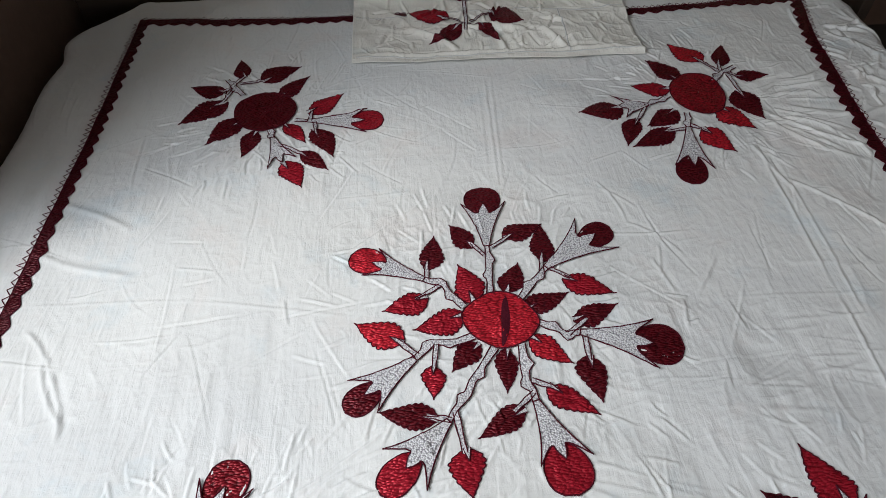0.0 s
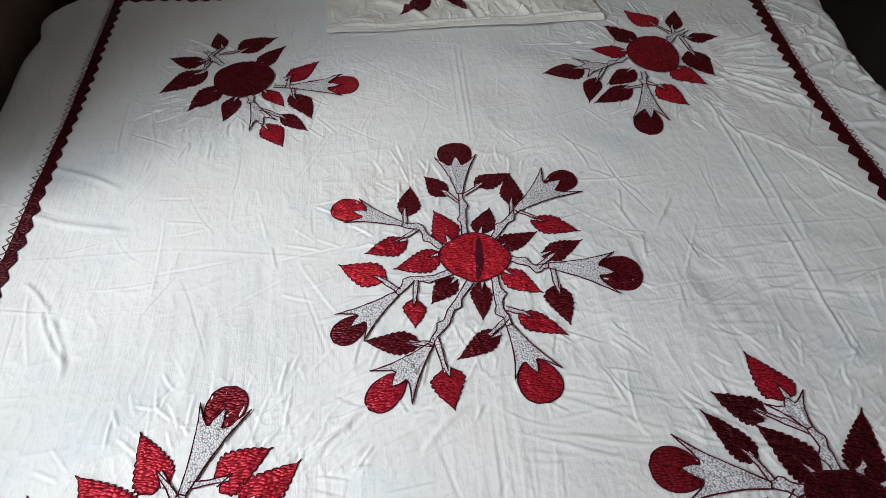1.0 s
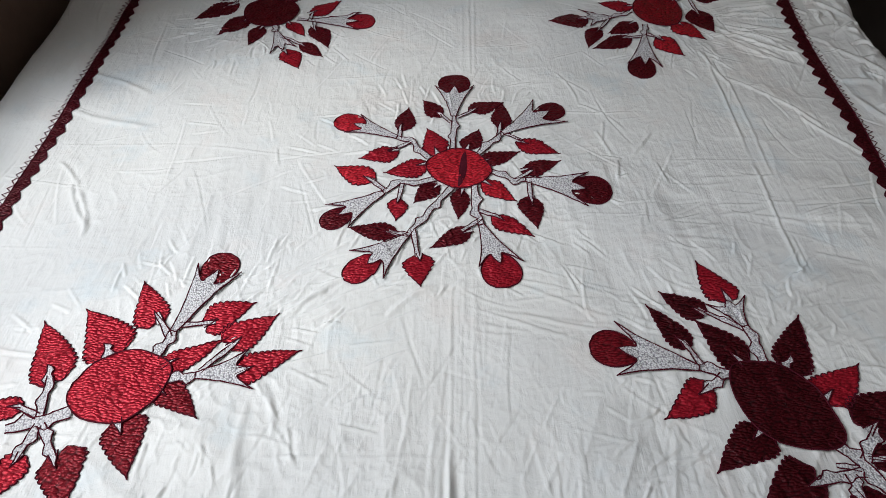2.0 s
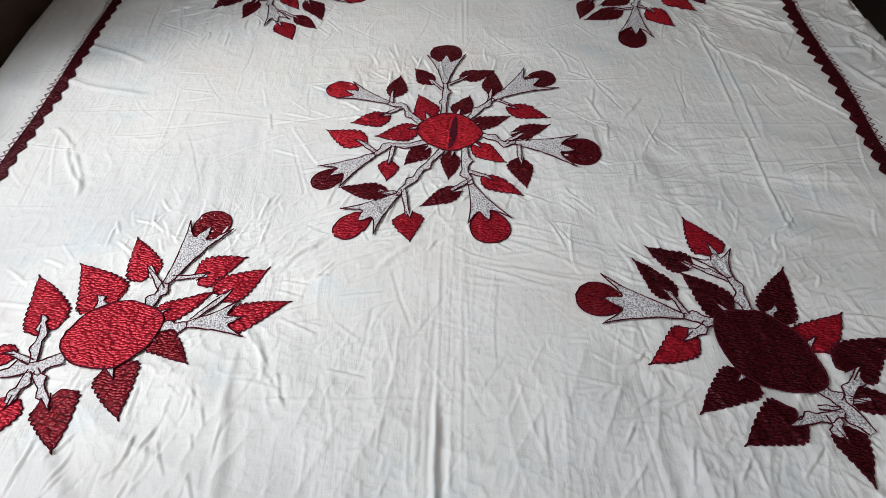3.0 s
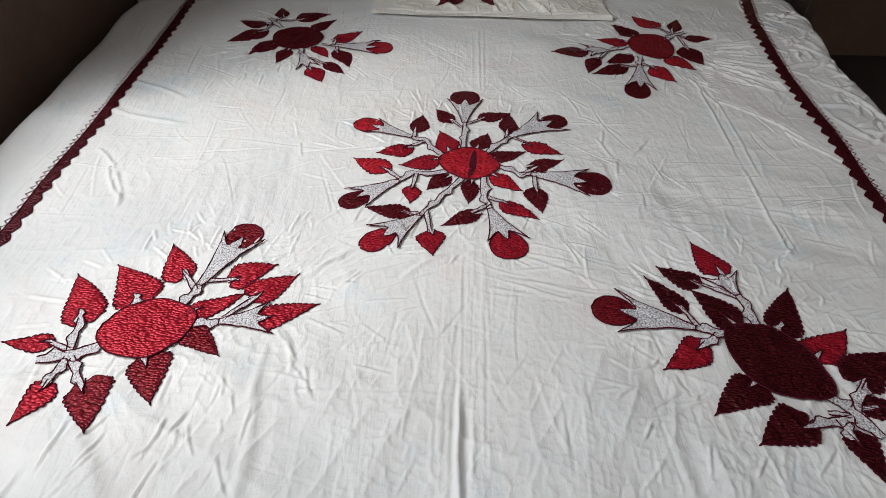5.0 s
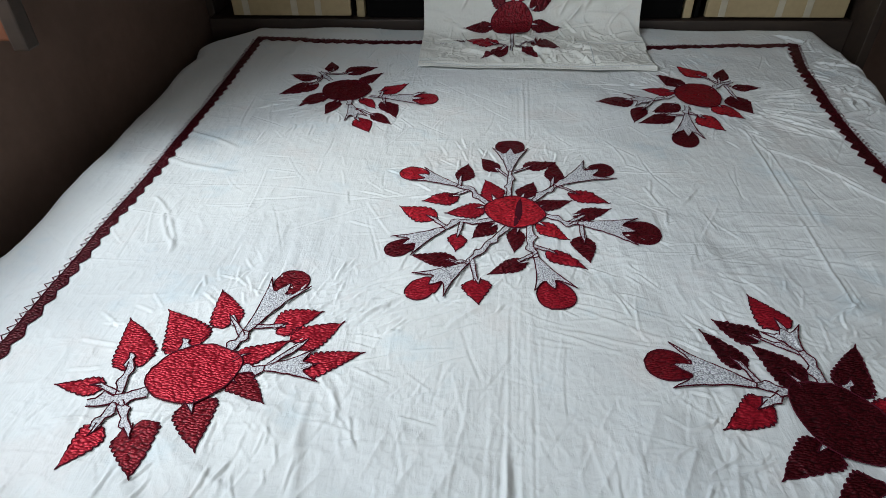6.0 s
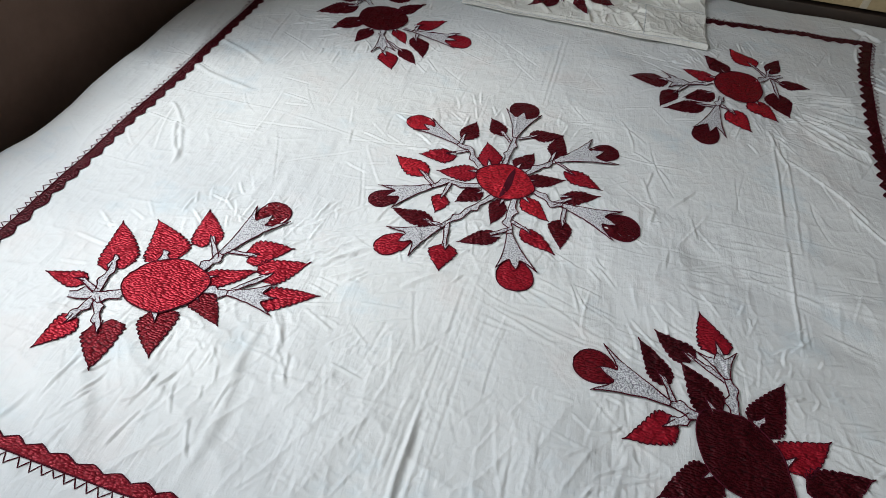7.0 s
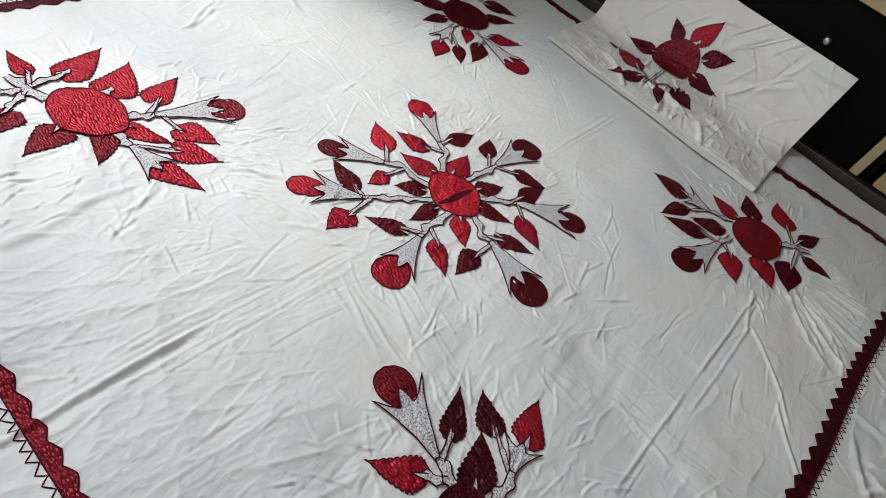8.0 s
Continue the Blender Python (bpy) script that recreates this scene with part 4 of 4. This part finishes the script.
def flower_near_wall(cloth):
    head = flower_head(cloth, (-0.557, -0.343), 0.130, 0.114, 20, RED, 0)
    heart_leaf(head, (-0.584, -0.294), (-0.646, -0.219), 0.073, 0.16, RED)
    heart_leaf(head, (-0.654, -0.334), (-0.702, -0.237), 0.060, 0.25, RED)
    heart_leaf(head, (-0.680, -0.371), (-0.746, -0.372), 0.032, 0.36, RED)
    heart_leaf(head, (-0.653, -0.439), (-0.677, -0.499), 0.039, 0.27, RED)
    heart_leaf(head, (-0.609, -0.440), (-0.574, -0.508), 0.061, 0.18, WINE)
    heart_leaf(head, (-0.541, -0.397), (-0.504, -0.466), 0.058, 0.18, WINE)
    heart_leaf(head, (-0.505, -0.346), (-0.441, -0.393), 0.042, 0.31, WINE)
    heart_leaf(head, (-0.532, -0.236), (-0.576, -0.167), 0.052, 0.23, RED)
    heart_leaf(head, (-0.461, -0.242), (-0.394, -0.210), 0.056, 0.31, RED)
    heart_leaf(head, (-0.416, -0.283), (-0.361, -0.225), 0.057, 0.29, RED)
    heart_leaf(head, (-0.398, -0.323), (-0.315, -0.297), 0.046, 0.28, RED)
    heart_leaf(head, (-0.505, -0.312), (-0.427, -0.267), 0.036, 0.37, RED)
    bud(head, (-0.506, -0.254), (-0.498, -0.127), (-0.425, -0.145), (-0.451, -0.105), 0.057, WINE)
    calyx(head, (-0.456, -0.329), (-0.388, -0.288), (-0.371, -0.353))
    stem(head, 0.0152, (-0.521, -0.300), (-0.509, -0.265), (-0.506, -0.254))
    stem(head, 0.0105, (-0.509, -0.265), (-0.539, -0.221))
    stem(head, 0.0094, (-0.500, -0.243), (-0.447, -0.240))
    stem(head, 0.0141, (-0.495, -0.334), (-0.456, -0.329))
    stem(head, 0.0094, (-0.451, -0.323), (-0.407, -0.275))
    stem(head, 0.0188, (-0.607, -0.382), (-0.644, -0.393), (-0.685, -0.404))
    stem(head, 0.0117, (-0.647, -0.387), (-0.656, -0.326))
    stem(head, 0.0105, (-0.649, -0.387), (-0.685, -0.370))
    stem(head, 0.0117, (-0.645, -0.398), (-0.658, -0.445))
    stem(head, 0.0117, (-0.642, -0.397), (-0.607, -0.445))


def flower_near_side(cloth):
    head = flower_head(cloth, (0.354, -0.391), 0.153, 0.111, -43, DEEP, None, True)
    heart_leaf(head, (0.332, -0.219), (0.310, -0.144), 0.051, 0.18, RED)
    heart_leaf(head, (0.288, -0.241), (0.236, -0.197), 0.044, 0.38, DEEP)
    heart_leaf(head, (0.244, -0.298), (0.207, -0.226), 0.039, 0.30, DEEP)
    heart_leaf(head, (0.317, -0.329), (0.271, -0.257), 0.055, 0.29, DEEP)
    heart_leaf(head, (0.257, -0.367), (0.187, -0.405), 0.049, 0.22, RED)
    heart_leaf(head, (0.378, -0.337), (0.430, -0.256), 0.056, 0.22, DEEP)
    heart_leaf(head, (0.414, -0.384), (0.478, -0.330), 0.056, 0.15, RED)
    heart_leaf(head, (0.452, -0.431), (0.530, -0.379), 0.067, 0.17, DEEP)
    heart_leaf(head, (0.439, -0.466), (0.517, -0.491), 0.037, 0.41, DEEP)
    heart_leaf(head, (0.403, -0.507), (0.412, -0.578), 0.042, 0.19, DEEP)
    heart_leaf(head, (0.359, -0.496), (0.279, -0.522), 0.063, 0.14, DEEP)
    heart_leaf(head, (0.311, -0.426), (0.240, -0.484), 0.055, 0.13, DEEP)
    bud(head, (0.252, -0.336), (0.150, -0.252), (0.133, -0.346), (0.106, -0.290), 0.062, WINE)
    calyx(head, (0.340, -0.269), (0.296, -0.225), (0.359, -0.214))
    stem(head, 0.0152, (0.299, -0.348), (0.276, -0.341), (0.252, -0.336))
    stem(head, 0.0105, (0.258, -0.334), (0.243, -0.290))
    stem(head, 0.0117, (0.282, -0.349), (0.249, -0.372))
    stem(head, 0.0152, (0.347, -0.331), (0.346, -0.295), (0.340, -0.269))
    stem(head, 0.0094, (0.337, -0.274), (0.283, -0.232))
    stem(head, 0.0188, (0.399, -0.440), (0.426, -0.478), (0.440, -0.514))
    stem(head, 0.0141, (0.429, -0.471), (0.464, -0.426))
    stem(head, 0.0105, (0.434, -0.470), (0.460, -0.468))
    stem(head, 0.0141, (0.401, -0.487), (0.400, -0.518))
    stem(head, 0.0141, (0.420, -0.485), (0.392, -0.488), (0.355, -0.498))
    stem(head, 0.0094, (0.418, -0.480), (0.389, -0.475))


def flower_pillow(cloth):
    head = flower_head(cloth, (-0.033, 0.332), 0.142, 0.132, 49, WINE)
    leaf(head, (-0.062, 0.378), (-0.110, 0.430), 0.042, 0.43, DARK)
    leaf(head, (-0.017, 0.397), (0.008, 0.491), 0.064, 0.27, RED)
    leaf(head, (0.032, 0.376), (0.102, 0.423), 0.053, 0.37, DARK)
    leaf(head, (0.033, 0.325), (0.126, 0.312), 0.057, 0.27, DARK)
    leaf(head, (0.029, 0.201), (0.108, 0.164), 0.077, 0.29, DARK)
    leaf(head, (-0.004, 0.141), (0.035, 0.070), 0.033, 0.20, DARK)
    leaf(head, (-0.058, 0.135), (-0.132, 0.075), 0.051, 0.44, DARK)
    leaf(head, (-0.087, 0.185), (-0.177, 0.228), 0.074, 0.47, RED)
    leaf(head, (-0.095, 0.315), (-0.187, 0.316), 0.050, 0.42, DARK)
    stem(head, 0.01, (-0.034, 0.256), (-0.036, 0.165), (-0.042, 0.120))
    stem(head, 0.006, (-0.039, 0.164), (-0.095, 0.194))
    stem(head, 0.006, (-0.040, 0.156), (-0.065, 0.133))
    stem(head, 0.006, (-0.031, 0.163), (-0.002, 0.136))
    stem(head, 0.006, (-0.027, 0.167), (0.027, 0.196))

for bloom in (flower_centre, flower_far_wall, flower_far_side, flower_near_wall, flower_near_side):
    bloom(sheet)


def slit(cloth):
    """The dark gathered seam across the middle bloom."""
    rows = []
    for k in range(13):
        q = k / 12
        x, y = -0.071 + 0.018 * q + 0.002 * math.sin(5 * q), 0.046 + 0.092 * q
        w = 0.006 * math.sin(math.pi * q) ** 0.6 + 0.001
        rows.append([(x - w, y), (x, y), (x + w, y)])
    patch("seam", cloth, THREAD, on(cloth), rows, [], 0.0040, 0.0010)


slit(sheet)

# ---- pillowcase ----
vs = np.linspace(0, 0.556, 250)
qs = np.linspace(0, 1, 310)
Q, V = np.meshgrid(qs, vs)
U = -0.322 + (0.698 + 0.022 * V / 0.556) * Q - 0.004 * V / 0.556
front = pillow_point(U, V)
edge = (np.minimum(np.minimum(Q, 1 - Q) * 0.7, np.minimum(V, 0.556 - V)) / 0.02).clip(0, 1)
back = front - np.stack([0 * V, -np.sin(np.clip((V - 0.27) / 0.07, 0, 1.187)), np.cos(np.clip((V - 0.27) / 0.07, 0, 1.187))], -1) * (0.0008 + 0.004 * edge)[..., None]
rows, cols = V.shape
n = rows * cols
faces = grid_faces(rows, cols) + [tuple(reversed(f)) for f in grid_faces(rows, cols, n)]
rim = [c for c in range(cols)] + [r * cols + cols - 1 for r in range(1, rows)] + [(rows - 1) * cols + c for c in range(cols - 2, -1, -1)] + [r * cols for r in range(rows - 2, 0, -1)]
faces += [(a, n + a, n + b, b) for a, b in zip(rim, rim[1:] + rim[:1])]
case = mesh_object("pillowcase", np.concatenate([front.reshape(-1, 3), back.reshape(-1, 3)]), faces, [CASE])
tagged(case, "cream cotton pillowcase with a red rose, propped on the headboard", "pillowcase")
SURFACE[case.name] = lambda u, v, lift=0.0: pillow_point(u, v, lift + 0.0014)
for line in (((-0.312, 0.018), (0.368, 0.018)), ((-0.316, 0.215), (0.376, 0.215)), ((0.20, 0.022), (0.206, 0.213))):
    a, b = np.array(line)
    v, f = cord(pillow_point, np.array([a + (b - a) * q for q in np.linspace(0, 1, 90)]), 0.0035, 0.0012, 0.0002)
    mesh_object("hem_stitch", v, f, [PALE], case, "raised hem stitching")
flower_pillow(case)
